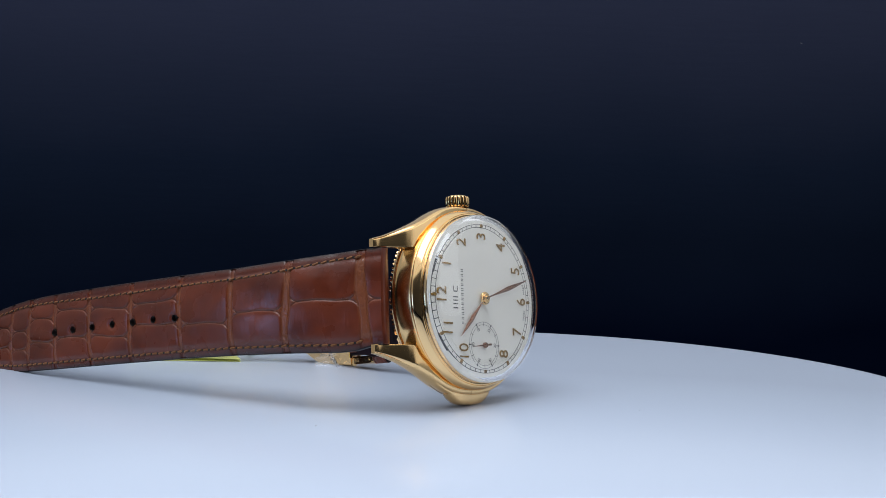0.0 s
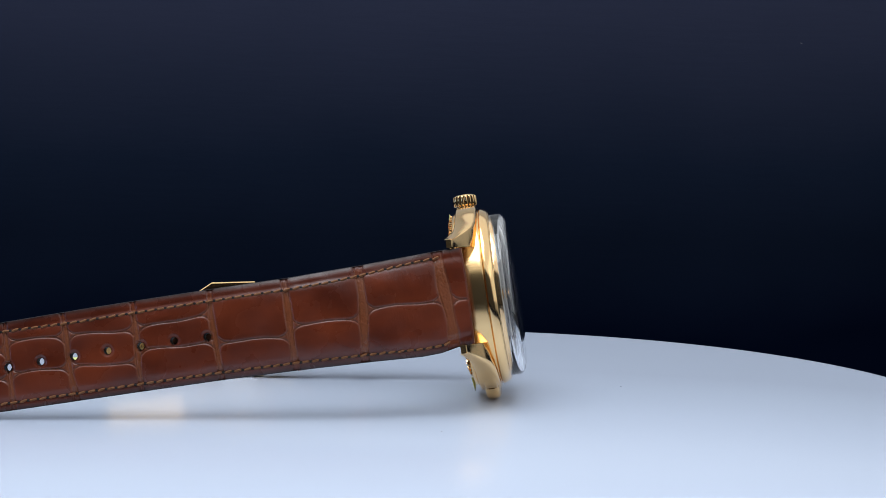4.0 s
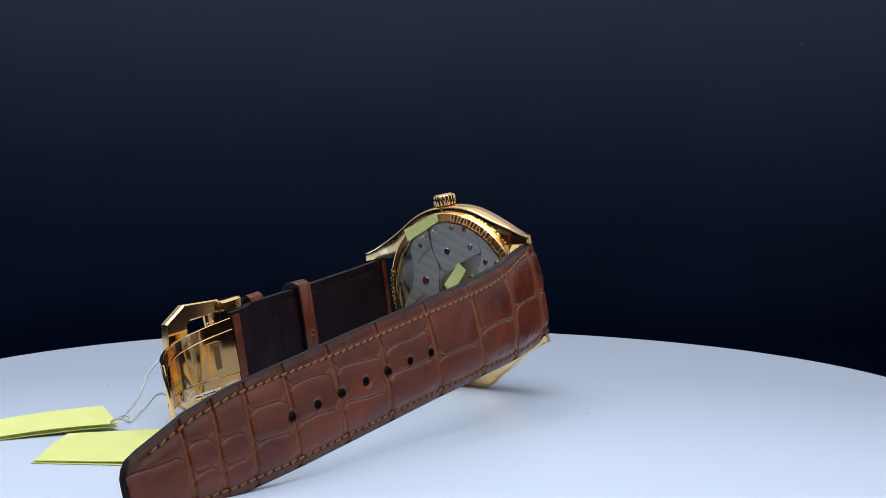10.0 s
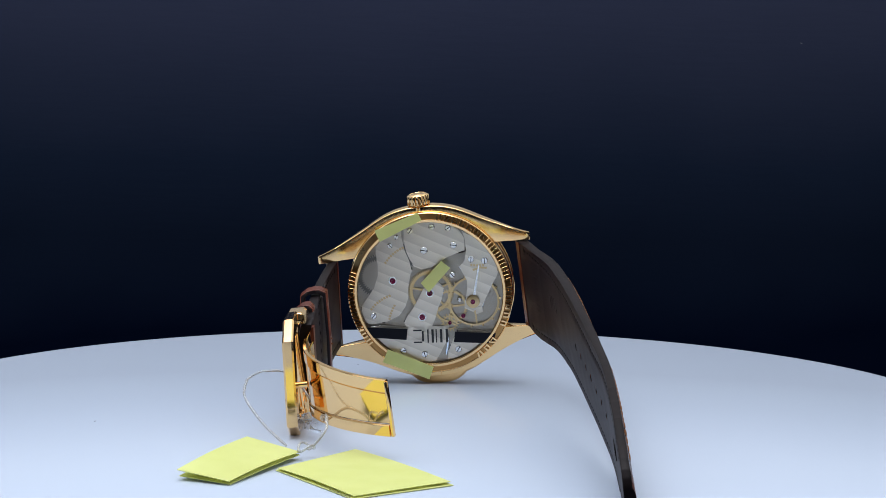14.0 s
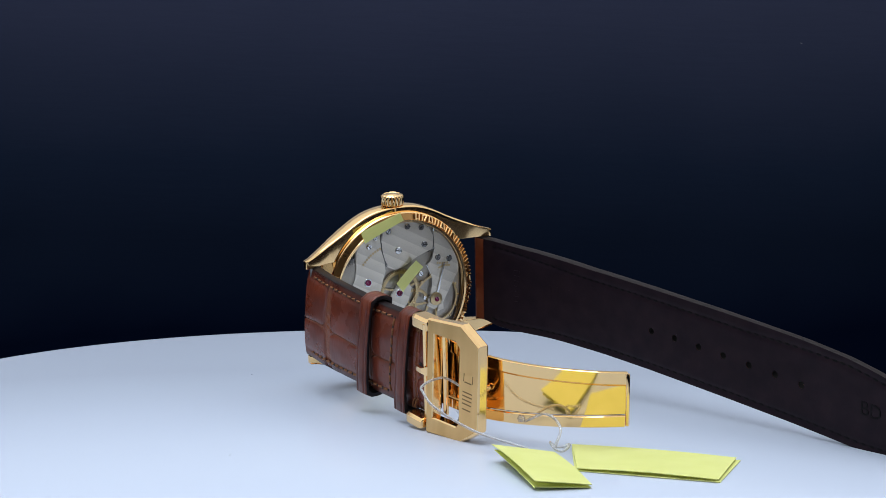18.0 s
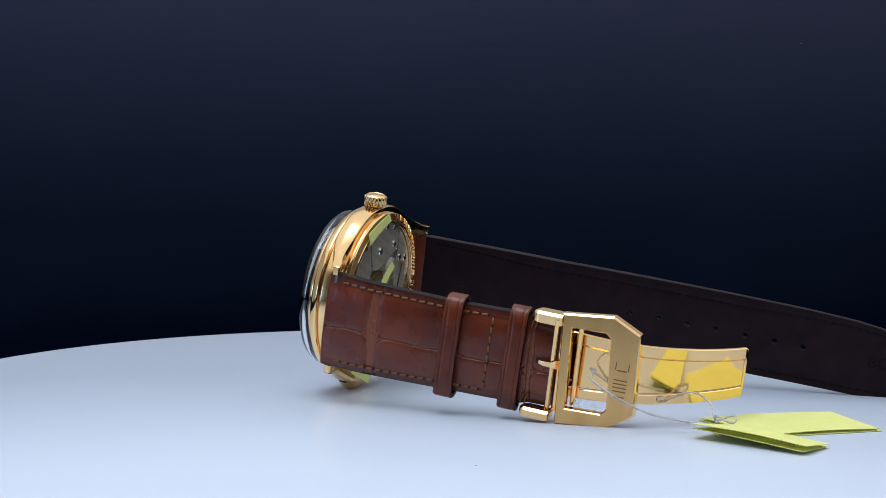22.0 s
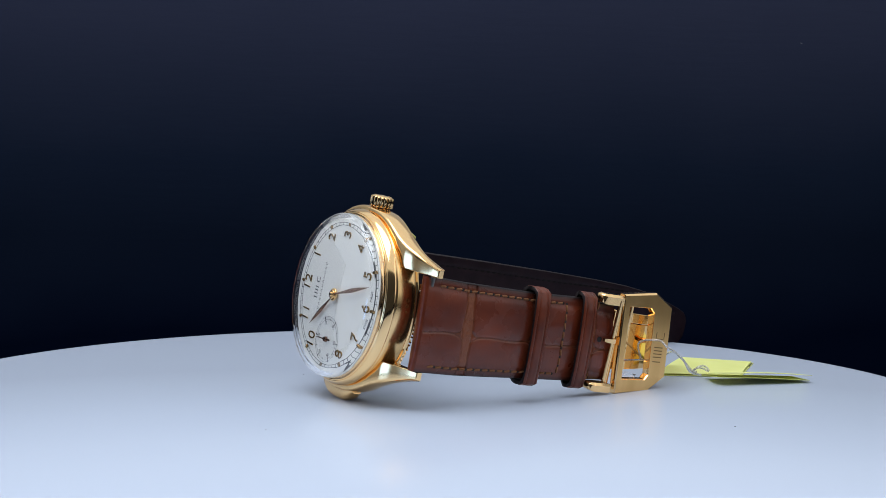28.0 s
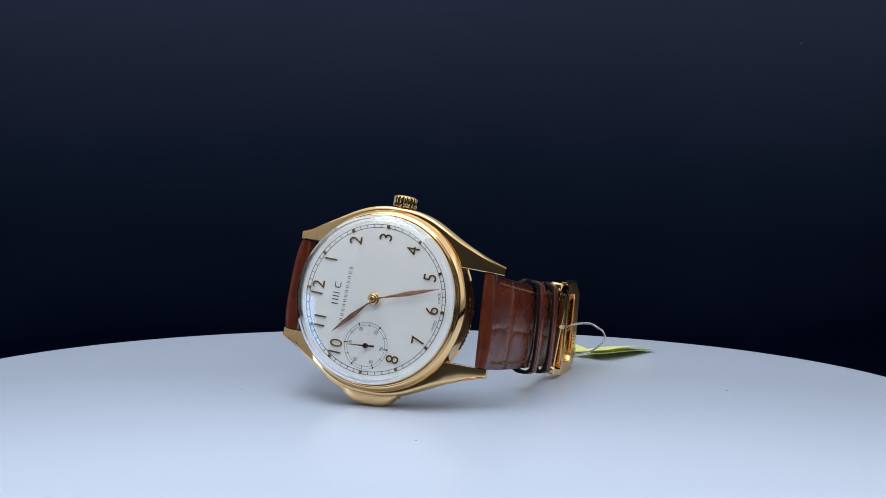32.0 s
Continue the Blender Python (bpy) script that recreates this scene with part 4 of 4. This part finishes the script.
SHORT = Ribbon([(-27.0, -9.0), (-27.4, -18), (-27.4, -30), (-27.0, -41), (-26.3, -50), (-25.8, -57), (-25.5, -66.2)],
               [(-7, 11.1), (-20, 10.7), (-41, 10.5), (-52, 10.7), (-59, 10.8), (-61, 10.2), (-66, 10.0)],
               [(-7, -11.2), (-20, -11.0), (-41, -10.1), (-52, -9.9), (-59, -9.6), (-61, -9.0), (-66, -8.8)],
               -1, 3.3, shear=0.09)


def build_straps(watch):
    holes = [(LONG.s_at(z), x) for z, x in [(-66.6, -1.57), (-74.1, -1.42), (-81.6, -1.6), (-89.1, -1.6), (-96.7, -1.82), (-104.2, -1.94), (-111.6, -2.2)]]
    mids = [[(-0.8, 0.0, 1)], [(-0.6, 0.02, 1)], [(-2.1, 0.03, 1)], [(-4.0, 0.05, 1)], [(-3.0, 0.03, 1), (3.4, -0.05, 1)], [(-5.2, 0.08, 1), (2.2, 0.06, 1)], [(-4.0, 0.02, 1), (3.0, 0.05, 1)], [(-4.6, 0.03, 1), (1.8, 0.0, 1)], [(-6.0, 0.05, 1), (-1.2, 0.05, 1)], [(-5.0, 0.0, 1), (0.2, 0.03, 1)]]
    long = build_strap(watch, "long_strap", LONG, [(-12.8, 1.4), (-31.5, 1.0), (-48.0, 0.75), (-65.0, 0.6), (-82.5, 0.55), (-98.0, 0.55), (-111.5, 0.5), (-122.5, 0.5), (-130.5, 0.45), (-138.0, 0.45)], mids, holes, 2,
                       "brown alligator leather strap with punched holes", 6.0, LONG.s_at(-146))
    short = build_strap(watch, "short_strap", SHORT, [(-21.4, 1.4), (-41.3, 0.8), (-60.2, 0.7)], [[(-1.5, 0.03, 1)], [(-1.6, 0.02, 1)], [(-1.4, 0.0, 1)], [(-1.4, 0.0, 1)]], [], 7,
                        "brown alligator leather strap ending in the gold clasp", 4.0, SHORT.s_at(-49.4), SHORT.s_at(-50.4))
    # leather loops
    for z, grow, inner in ((-41.2, 0.0, 1.0), (-56.6, 0.15, 0.0)):
        s = SHORT.s_at(z)
        a, b = SHORT.edges(s)
        a, b = a + 0.75 + grow, b - 0.75 - grow
        low = -2.3 - 2.0 * inner
        loop = [(a, -0.4), (a - 0.9, 0.55), (a - 4, 0.95), ((a + b) / 2, 1.1), (b + 4, 0.95), (b + 0.9, 0.55), (b, -0.4), (b - 0.15, -1.3 - 0.5 * inner), (b, low + 0.6 + 0.7 * inner), (b + 0.9, low + 0.3), ((a + b) / 2, low), (a - 0.9, low + 0.3), (a, low + 0.6 + 0.7 * inner), (a + 0.15, -1.3 - 0.5 * inner)]
        rows = []
        cx, co = (a + b) / 2, -1.6
        for x, o in loop:
            ux, uo = x - cx, o - co
            x2, o2 = x + (0.85 if ux > 0 else -0.85) * (1 if abs(ux) > abs(a - b) / 2 - 1.2 else 0), o + (0.85 if uo > 0 else -0.85) * (1 if abs(ux) < abs(a - b) / 2 - 0.2 else 0.35)
            w = 2.15
            sg = 1 if uo > 0 else -1
            half = [(w, x, o), (w, x2, o2 - 0.22 * sg), (w - 0.3, x2, o2), (w - 0.72, x2, o2), (w - 0.86, x2, o2 - 0.14 * sg), (w - 1.0, x2, o2 + 0.02 * sg), (0.4, x2, o2 + 0.05 * sg)]
            rows.append([SHORT.point(s - ds, px, po) for ds, px, po in half] + [SHORT.point(s + ds, px, po) for ds, px, po in half[::-1]])
        bm = bmesh.new()
        vs = [[bm.verts.new(p) for p in r] for r in rows]
        for i in range(len(vs)):
            p, q = vs[i], vs[(i + 1) % len(vs)]
            for k in range(14):
                bm.faces.new((p[k], q[k], q[(k + 1) % 14], p[(k + 1) % 14])).material_index = 1 if k in (0, 12, 13) else 0
        ob = part("strap_loop", bm, LOOP_LEATHER, watch, "brown leather strap loop with dark edges", smooth=72)
        ob.data.materials.append(EDGE)
        for k in range(2 if inner else 0):
            x, q = b + 8.6 + 1.3 * k, s - 1.2
            part("loop_stitch", tube([SHORT.point(q + 0.4 * j, x + 0.15 * j, -5.0 - (0.25 if 0 < j < 4 else 0)) for j in range(5)], 0.22), THREAD, ob, "yellowish joining stitch")
    for x0 in (SHORT.edges(SHORT.s_at(-59.6))[0] - 1.3, SHORT.edges(SHORT.s_at(-59.6))[1] + 1.3):
        for k in range(2):
            q = SHORT.s_at(-59.4) + 0.9 * k
            part("end_stitch", tube([SHORT.point(q + 0.15 * j, x0 + (j - 2) * 0.55, SHORT.crown(q, x0) + (0.25 if 0 < j < 4 else -0.1)) for j in range(5)], 0.2), THREAD, short, "orange brown end stitch")
    turned = bmesh.new()
    loft([[SHORT.point(q, x, o) for x, o in ((9.4, -3.65), (-8.2, -3.65), (-8.2, -3.2), (9.4, -3.2))] for q in [SHORT.s_at(-63.9) + 0.25 * k for k in range(10)]], turned)
    part("turned_tail", turned, LOOP_LEATHER, short, "smooth brown leather folded round the buckle bar")
    # pressed marks on the lining
    low = -3.6
    for s0, marks in ((LONG.s_at(-32), 4), (LONG.s_at(-21), 7)):
        for k in range(marks):
            if marks == 4:
                s, x, ds, dx = s0 + k * 2.2, 0.5, 0.35, 1.7
            else:
                s, x, ds, dx = s0, -4.5 + 1.4 * k, 0.9, 0.3
            low = -LONG.body(s)[0]
            ring = [LONG.point(s + i * ds, x + j * dx, low + o) for o in (-0.05, 0.05) for i, j in ((-1, -1), (1, -1), (1, 1), (-1, 1))]
            part("pressed_mark", loft([ring[:4], ring[4:]]), LINING, long, smooth=0)
    for k, ch in enumerate("BD"):
        bm = letters(ch, 4.4, 0.05)
        s, x = LONG.s_at(-130.5) + (k - 0.5) * 2.9, -2.2
        low = -LONG.body(s)[0]
        c = LONG.point(s, x, low - 0.04)
        up = (LONG.point(s, x, low - 1) - LONG.point(s, x, low)).normalized()
        m = Matrix((Vector((0, 0, -1)), Vector((1, 0, 0)), up)).transposed().to_4x4()
        m.translation = c
        part("pressed_letter", moved(bm, m), LINING_THREAD, long, "dark pressed letter " + ch, smooth=0)


# ---- clasp ----


def tilt_face(x, z, deep):
    """A point of the buckle frame: its outer face leans with the strap."""
    return (x, -27.5 + (-67 - z) * 0.10 + 0.095 * x + deep, z)


def build_clasp(watch):
    outer = [(13.7, -66.9), (15.0, -78.3), (11.9, -84.7), (-6.5, -86.0), (-10.4, -80.4), (-11.6, -68.6)]
    inner = [(10.7, -69.4), (10.9, -77.0), (9.7, -78.4), (-6.0, -79.7), (-7.3, -78.6), (-7.6, -70.5)]
    bm = bmesh.new()
    n = 6
    cx = sum(p[0] for p in outer) / 6
    cz = sum(p[1] for p in outer) / 6

    def ins(p, d):
        v = Vector((cx - p[0], cz - p[1]))
        v.normalize()
        return (p[0] + v.x * d, p[1] + v.y * d)

    loops = [[tilt_face(*ins(p, 0.45), 0.0) for p in outer], [tilt_face(*p, 0.4) for p in outer], [tilt_face(*p, 2.0) for p in outer], [tilt_face(*ins(p, 0.35), 2.4) for p in outer],
             [tilt_face(*ins(p, -0.3), 2.4) for p in inner], [tilt_face(*p, 2.0) for p in inner], [tilt_face(*p, 0.3) for p in inner], [tilt_face(*ins(p, -0.25), 0.0) for p in inner]]
    vs = [[bm.verts.new(p) for p in lp] for lp in loops]
    for k, (a, b) in enumerate(zip(vs, vs[1:] + vs[:1])):
        for i in range(n):
            j = (i + 1) % n
            bm.faces.new((a[i], a[j], b[j], b[i])).material_index = 0 if k == 7 else 1
    frame_ob = part("buckle_frame", bm, BRUSHED, watch, "faceted brushed gold buckle frame", smooth=20)
    frame_ob.data.materials.append(GOLD)
    for u0, u1, v0, v1 in [(6.9, 7.05, 0.1, 2.1), (5.9, 6.05, 0, 2.2), (5.2, 5.35, 0, 2.2), (4.5, 4.65, 0, 2.2), (3.8, 3.95, 0, 2.2), (2.0, 2.15, 0.3, 1.9), (0.6, 2.0, 0, 0.15), (0.6, 2.0, 2.05, 2.2)]:
        a, b, c, d = 1.2 * (7.05 - u1) - 2.7, 1.2 * (7.05 - u0) - 2.7, -83.4 + 1.4 * v0, -83.4 + 1.4 * v1
        pts = [(a, c), (b + 0.08, c), (b + 0.08, d), (a, d)]
        part("maker_mark", loft([[tilt_face(x, z, d) for x, z in pts] for d in (-0.03, 0.05)]), DARK_GOLD, frame_ob, "dark bar painting the shade of the engraved maker's mark", smooth=0)
    # hinge: cheeks, rods and the pin
    for x0, x1 in ((10.6, 13.2), (-11.4, -9.2)):
        sec = []
        for z, g in [(-59.9, 1.5), (-60.1, 0.9), (-60.5, 0.4), (-61.2, 0.1), (-62.0, 0.0), (-66.0, 0.0), (-66.9, 0.15), (-67.1, 0.5)]:
            y0 = -27.6 + (-67 - z) * 0.03 + 0.095 * x0 + g
            y1 = y0 + 4.2 - 2 * g
            sec.append([(x0 + g * 0.6, y0, z), (x1 - 0.6, y0, z), (x1 - g * 0.3, y0 + 0.6, z), (x1 - g * 0.3, y1 - 0.6, z), (x1 - 0.6, y1, z), (x0 + g * 0.6, y1, z)])
        part("hinge_cheek", loft(sec), GOLD, watch, smooth=40)
    for z, y, r in ((-67.4, -25.0, 0.85), (-65.9, -26.3, 0.55)):
        part("hinge_rod", lathe([(0, -9.6), (r, -9.6), (r, 12.0), (0, 12.0)], 20, axis="x", centre=(0, y, z)), GOLD, watch)
    pin = bmesh.new()
    loft([[(1.6 + a, y + b, z) for a, b in ((-w, -0.4), (w, -0.4), (w, 0.4), (-w, 0.4))] for z, y, w in [(-67.8, -25.4, 1.1), (-66.9, -26.4, 1.0), (-66.0, -27.2, 0.6), (-64.0, -27.2, 0.5), (-62.9, -26.7, 0.4)]], pin)
    part("tongue", pin, GOLD, watch, "gold buckle tongue", smooth=40)
    # Flat dark disc in place of a shaded hole.
    ob = part("tongue_hole_disc", lathe([(0, -0.05), (0.72, -0.05), (0.72, 0.03), (0, 0.03)], 20), HOLE_SHADE, watch)
    c = SHORT.point(SHORT.s_at(-62.4), 1.4, 0.02)
    ob.matrix_basis = Matrix.Translation(c * MM) @ Matrix.Rotation(radians(90), 4, "X")
    # cross bar in the frame's window
    part("frame_bar", lathe([(0, -7.4), (0.6, -7.4), (0.6, 10.8), (0, 10.8)], 16, axis="x", centre=(0, -24.6, -71.2)), GOLD, watch)
    # folded blade
    course = [(-22.6, -66.5), (-22.5, -73), (-21.3, -80.5), (-18.0, -87.8), (-12.8, -94.8), (-6.9, -100.5), (-1.7, -104.3)]
    blade = None
    for name, top, bot, off, label in (("clasp_blade", (6.4, 4.55), (-4.2, -1.75), 0.0, "polished curved gold clasp blade"), ("blade_rail", (9.0, 7.4), (6.5, 4.7), 0.25, "polished gold rail of the blade"), ("blade_rail", (-4.4, -1.95), (-6.6, -4.4), 0.25, "polished gold rail of the blade")):
        R = Ribbon(course, [(-66, top[0]), (-104.3, top[1])], [(-66, bot[0]), (-104.3, bot[1])], -1, 0.8, shear=0.05, step=1.0)
        sec = []
        for i in range(len(R.s)):
            s, a, b = R.s[i], R.top[i], R.bottom[i]
            sec.append([R.point(s, b + 0.15, off), R.point(s, a - 0.15, off), R.point(s, a, off - 0.15), R.point(s, a, off - 0.75), R.point(s, a - 0.15, off - 0.9), R.point(s, b + 0.15, off - 0.9), R.point(s, b, off - 0.75), R.point(s, b, off - 0.15)])
        ob = part(name, loft(sec), BLADE, watch if blade is None else blade, label, smooth=40)
        if blade is None:
            blade, BR = ob, R
    # end roll of the blade
    part("blade_end", lathe([(0, -4.3), (0.35, -4.3), (0.45, -4.1), (0.45, 6.9), (0.35, 7.1), (0, 7.1)], 24, axis="x", centre=(0, -1.3, -104.4)), GOLD, blade)
    # raised catch on the inner face near the hinge
    sec = [[BR.point(s, x, o) for s, x in [(5, -2.6), (9.0, -2.6), (9.0, 4.6), (5, 4.6)]] for o in (-0.9, -1.7)]
    part("catch_plate", loft(sec), GOLD, blade, smooth=20)
    # Slot depth is only painted: a dark plate on the catch.
    sec = [[BR.point(s, x, o) for s, x in [(6, -1.7), (8.0, -1.7), (8.0, 3.7), (6, 3.7)]] for o in (-1.7, -1.75)]
    part("catch_slot_shade", loft(sec), DARK_GOLD, blade, smooth=20)
    stud = part("lock_stud", lathe([(0, 0), (0.7, 0), (0.7, 3.2), (0.5, 3.4), (0, 3.4)], 20, axis="z"), GOLD, blade)
    stud.matrix_basis = Matrix.Translation(Vector((1.6, -24.2, -82.6)) * MM) @ Matrix.Rotation(radians(-90), 4, "X")


def build_scrap(watch):
    """A crumpled piece of clear film hanging at the clasp."""
    rng, rows = random.Random(11), []
    for i in range(9):
        row = []
        for j in range(9):
            u, v = i / 8, j / 8
            row.append(Vector((-6.5 - 5.5 * v + rng.uniform(-0.5, 0.5), -22.4 + 2.2 * math.sin(5 * u + 3 * v) + rng.uniform(-0.7, 0.7), -69.5 - 8.5 * u + rng.uniform(-0.6, 0.6))))
        rows.append(row)
    bm = bmesh.new()
    front = [[bm.verts.new(p) for p in row] for row in rows]
    back = [[bm.verts.new(p + Vector((0, 0.06, 0))) for p in row] for row in rows]
    for i in range(8):
        for j in range(8):
            bm.faces.new((front[i][j], front[i][j + 1], front[i + 1][j + 1], front[i + 1][j]))
            bm.faces.new((back[i][j], back[i + 1][j], back[i + 1][j + 1], back[i][j + 1]))
    rim = [(0, j) for j in range(9)] + [(i, 8) for i in range(1, 9)] + [(8, j) for j in range(7, -1, -1)] + [(i, 0) for i in range(7, 0, -1)]
    for k in range(len(rim)):
        a, b = rim[k], rim[(k + 1) % len(rim)]
        bm.faces.new((front[a[0]][a[1]], back[a[0]][a[1]], back[b[0]][b[1]], front[b[0]][b[1]]))
    part("clear_film_scrap", bm, CLEAR, watch, "crumpled clear plastic film at the clasp", smooth=30).visible_shadow = False


# ---- price tag ----


def build_tag():
    base = Vector((-88, 16, 0))
    tag = new("price_tag")
    tagged(tag, "two folded pale yellow paper tags on a clear loop", "tag")

    def sheet(name, pts, gap, label, sag=0.6):
        p = [Vector(q) - base for q in pts]
        rows = []
        for k in range(11):
            u = k / 10
            a, b = p[0].lerp(p[1], u), p[3].lerp(p[2], u)
            lift = Vector((0, 0, sag * math.sin(math.pi * u) * 0.5 + gap))
            t = Vector((0, 0, 0.12))
            rows.append([a + lift, b + lift, b + lift + t, a + lift + t])
        return part(name, loft(rows), YELLOW, tag, label, smooth=40)

    flat = [(-72.6, 8.3, 0.0), (-100.4, -12.6, 0.0), (-112.6, 4.8, 0.0), (-90.6, 21.8, 0.0)]
    sheet("tag_leaf", flat, 0.12, "lower leaf of the folded tag", 0.0)
    sheet("tag_leaf", [(-72.6, 8.3, 0.5), (-99.9, -12.0, 0.45), (-112.0, 4.6, 0.3), (-90.9, 21.4, 0.35)], 0.2, "pale yellow folded tag leaf")
    up = [(-74.6, 30.1, 3.0), (-100.2, 38.7, 1.7), (-103.8, 28.3, 0.5), (-80.0, 18.5, 1.2)]
    sheet("tag_leaf", up, 0.3, "pale yellow tag leaf lifted from the table", 0.8)
    sheet("tag_leaf", [(-75.0, 29.8, 2.2), (-99.6, 38.4, 0.6), (-103.4, 28.2, 0.05), (-80.0, 18.6, 0.8)], 0.1, "lower leaf of the lifted tag", 0.3)
    # printed line that cannot be read
    for k in range(14):
        b = block(-0.12, 0.14, -0.2, 0.2, 0, 0.02)
        moved(b, Matrix.Translation(Vector((-111.5 + 0.42 * k, 5.3 + 0.325 * k, 0.245)) - base) @ Matrix.Rotation(radians(37.7), 4, "Z"))
        part("print_bar", b, INK, tag, smooth=0)
    knot = Vector((-78.6, 17.3, 2.0))
    loop = [Vector(q) for q in ((-75.7, 22.0, 1.9), (-66.1, 28.1, 4.3), (-58.9, 33.2, 8.5), (-55.0, 33.7, 11.2), (-53.4, 33.0, 12.2), (-53.6, 29.7, 13.5), (-51.8, 24.0, 12.2), (-61.7, 16.3, 4.6), (-71.4, 14.5, 7.5), (-75.9, 13.9, 5.4), (-77.7, 16.6, 2.0))] + [knot]
    part("string", tube([p - base for p in loop], 0.28), NYLON, tag, "clear nylon loop", smooth=60)
    ring = [knot + Vector((2.4 * math.cos(t) - 1.5, 1.6 * math.sin(t), 0.6 + 0.6 * math.sin(2 * t))) for t in [2 * math.pi * k / 10 for k in range(11)]]
    part("string_eye", tube([p - base for p in ring], 0.26), NYLON, tag, "small clear nylon eye", smooth=60)
    part("string_bead", moved(lathe([(0, -0.8), (0.6, -0.7), (0.9, 0), (0.6, 0.7), (0, 0.8)], 16), Matrix.Translation(Vector((-65.0, 15.7, 5.7)) - base)), NYLON, tag)
    return tag, Matrix.Translation(base * MM)


build_room()
TURNTABLE = build_turntable()
WATCH = tagged(new("wristwatch"), "gold wristwatch with cream dial and brown alligator strap on edge", "wristwatch")
build_case(WATCH)
build_dial(WATCH)
build_pointers(WATCH)
build_movement(WATCH)
build_stickers(WATCH)
build_straps(WATCH)
build_clasp(WATCH)
build_scrap(WATCH)
TAG, TAG_REST = build_tag()
LINT = part("lint", block(-0.5, 0.5, -0.1, 0.15, -0.25, 0.25, 0.08), SPECK, None, "tiny grey lint fibre on the backdrop paper")
tagged(LINT, category="lint")
LINT.matrix_world = pose(0.1942, 0.3899, 0.1159, 0, 25, 0)


def motions():
    """Everything on the table turns with it."""
    times = [0.5 * k for k in range(65)]
    walk(TURNTABLE, [(t, pose(0, -0.0036, 0) @ spin(t)) for t in times])
    walk(WATCH, [(t, spin(t) @ WATCH_REST) for t in times])
    walk(TAG, [(t, spin(t) @ TAG_REST) for t in times])


motions()
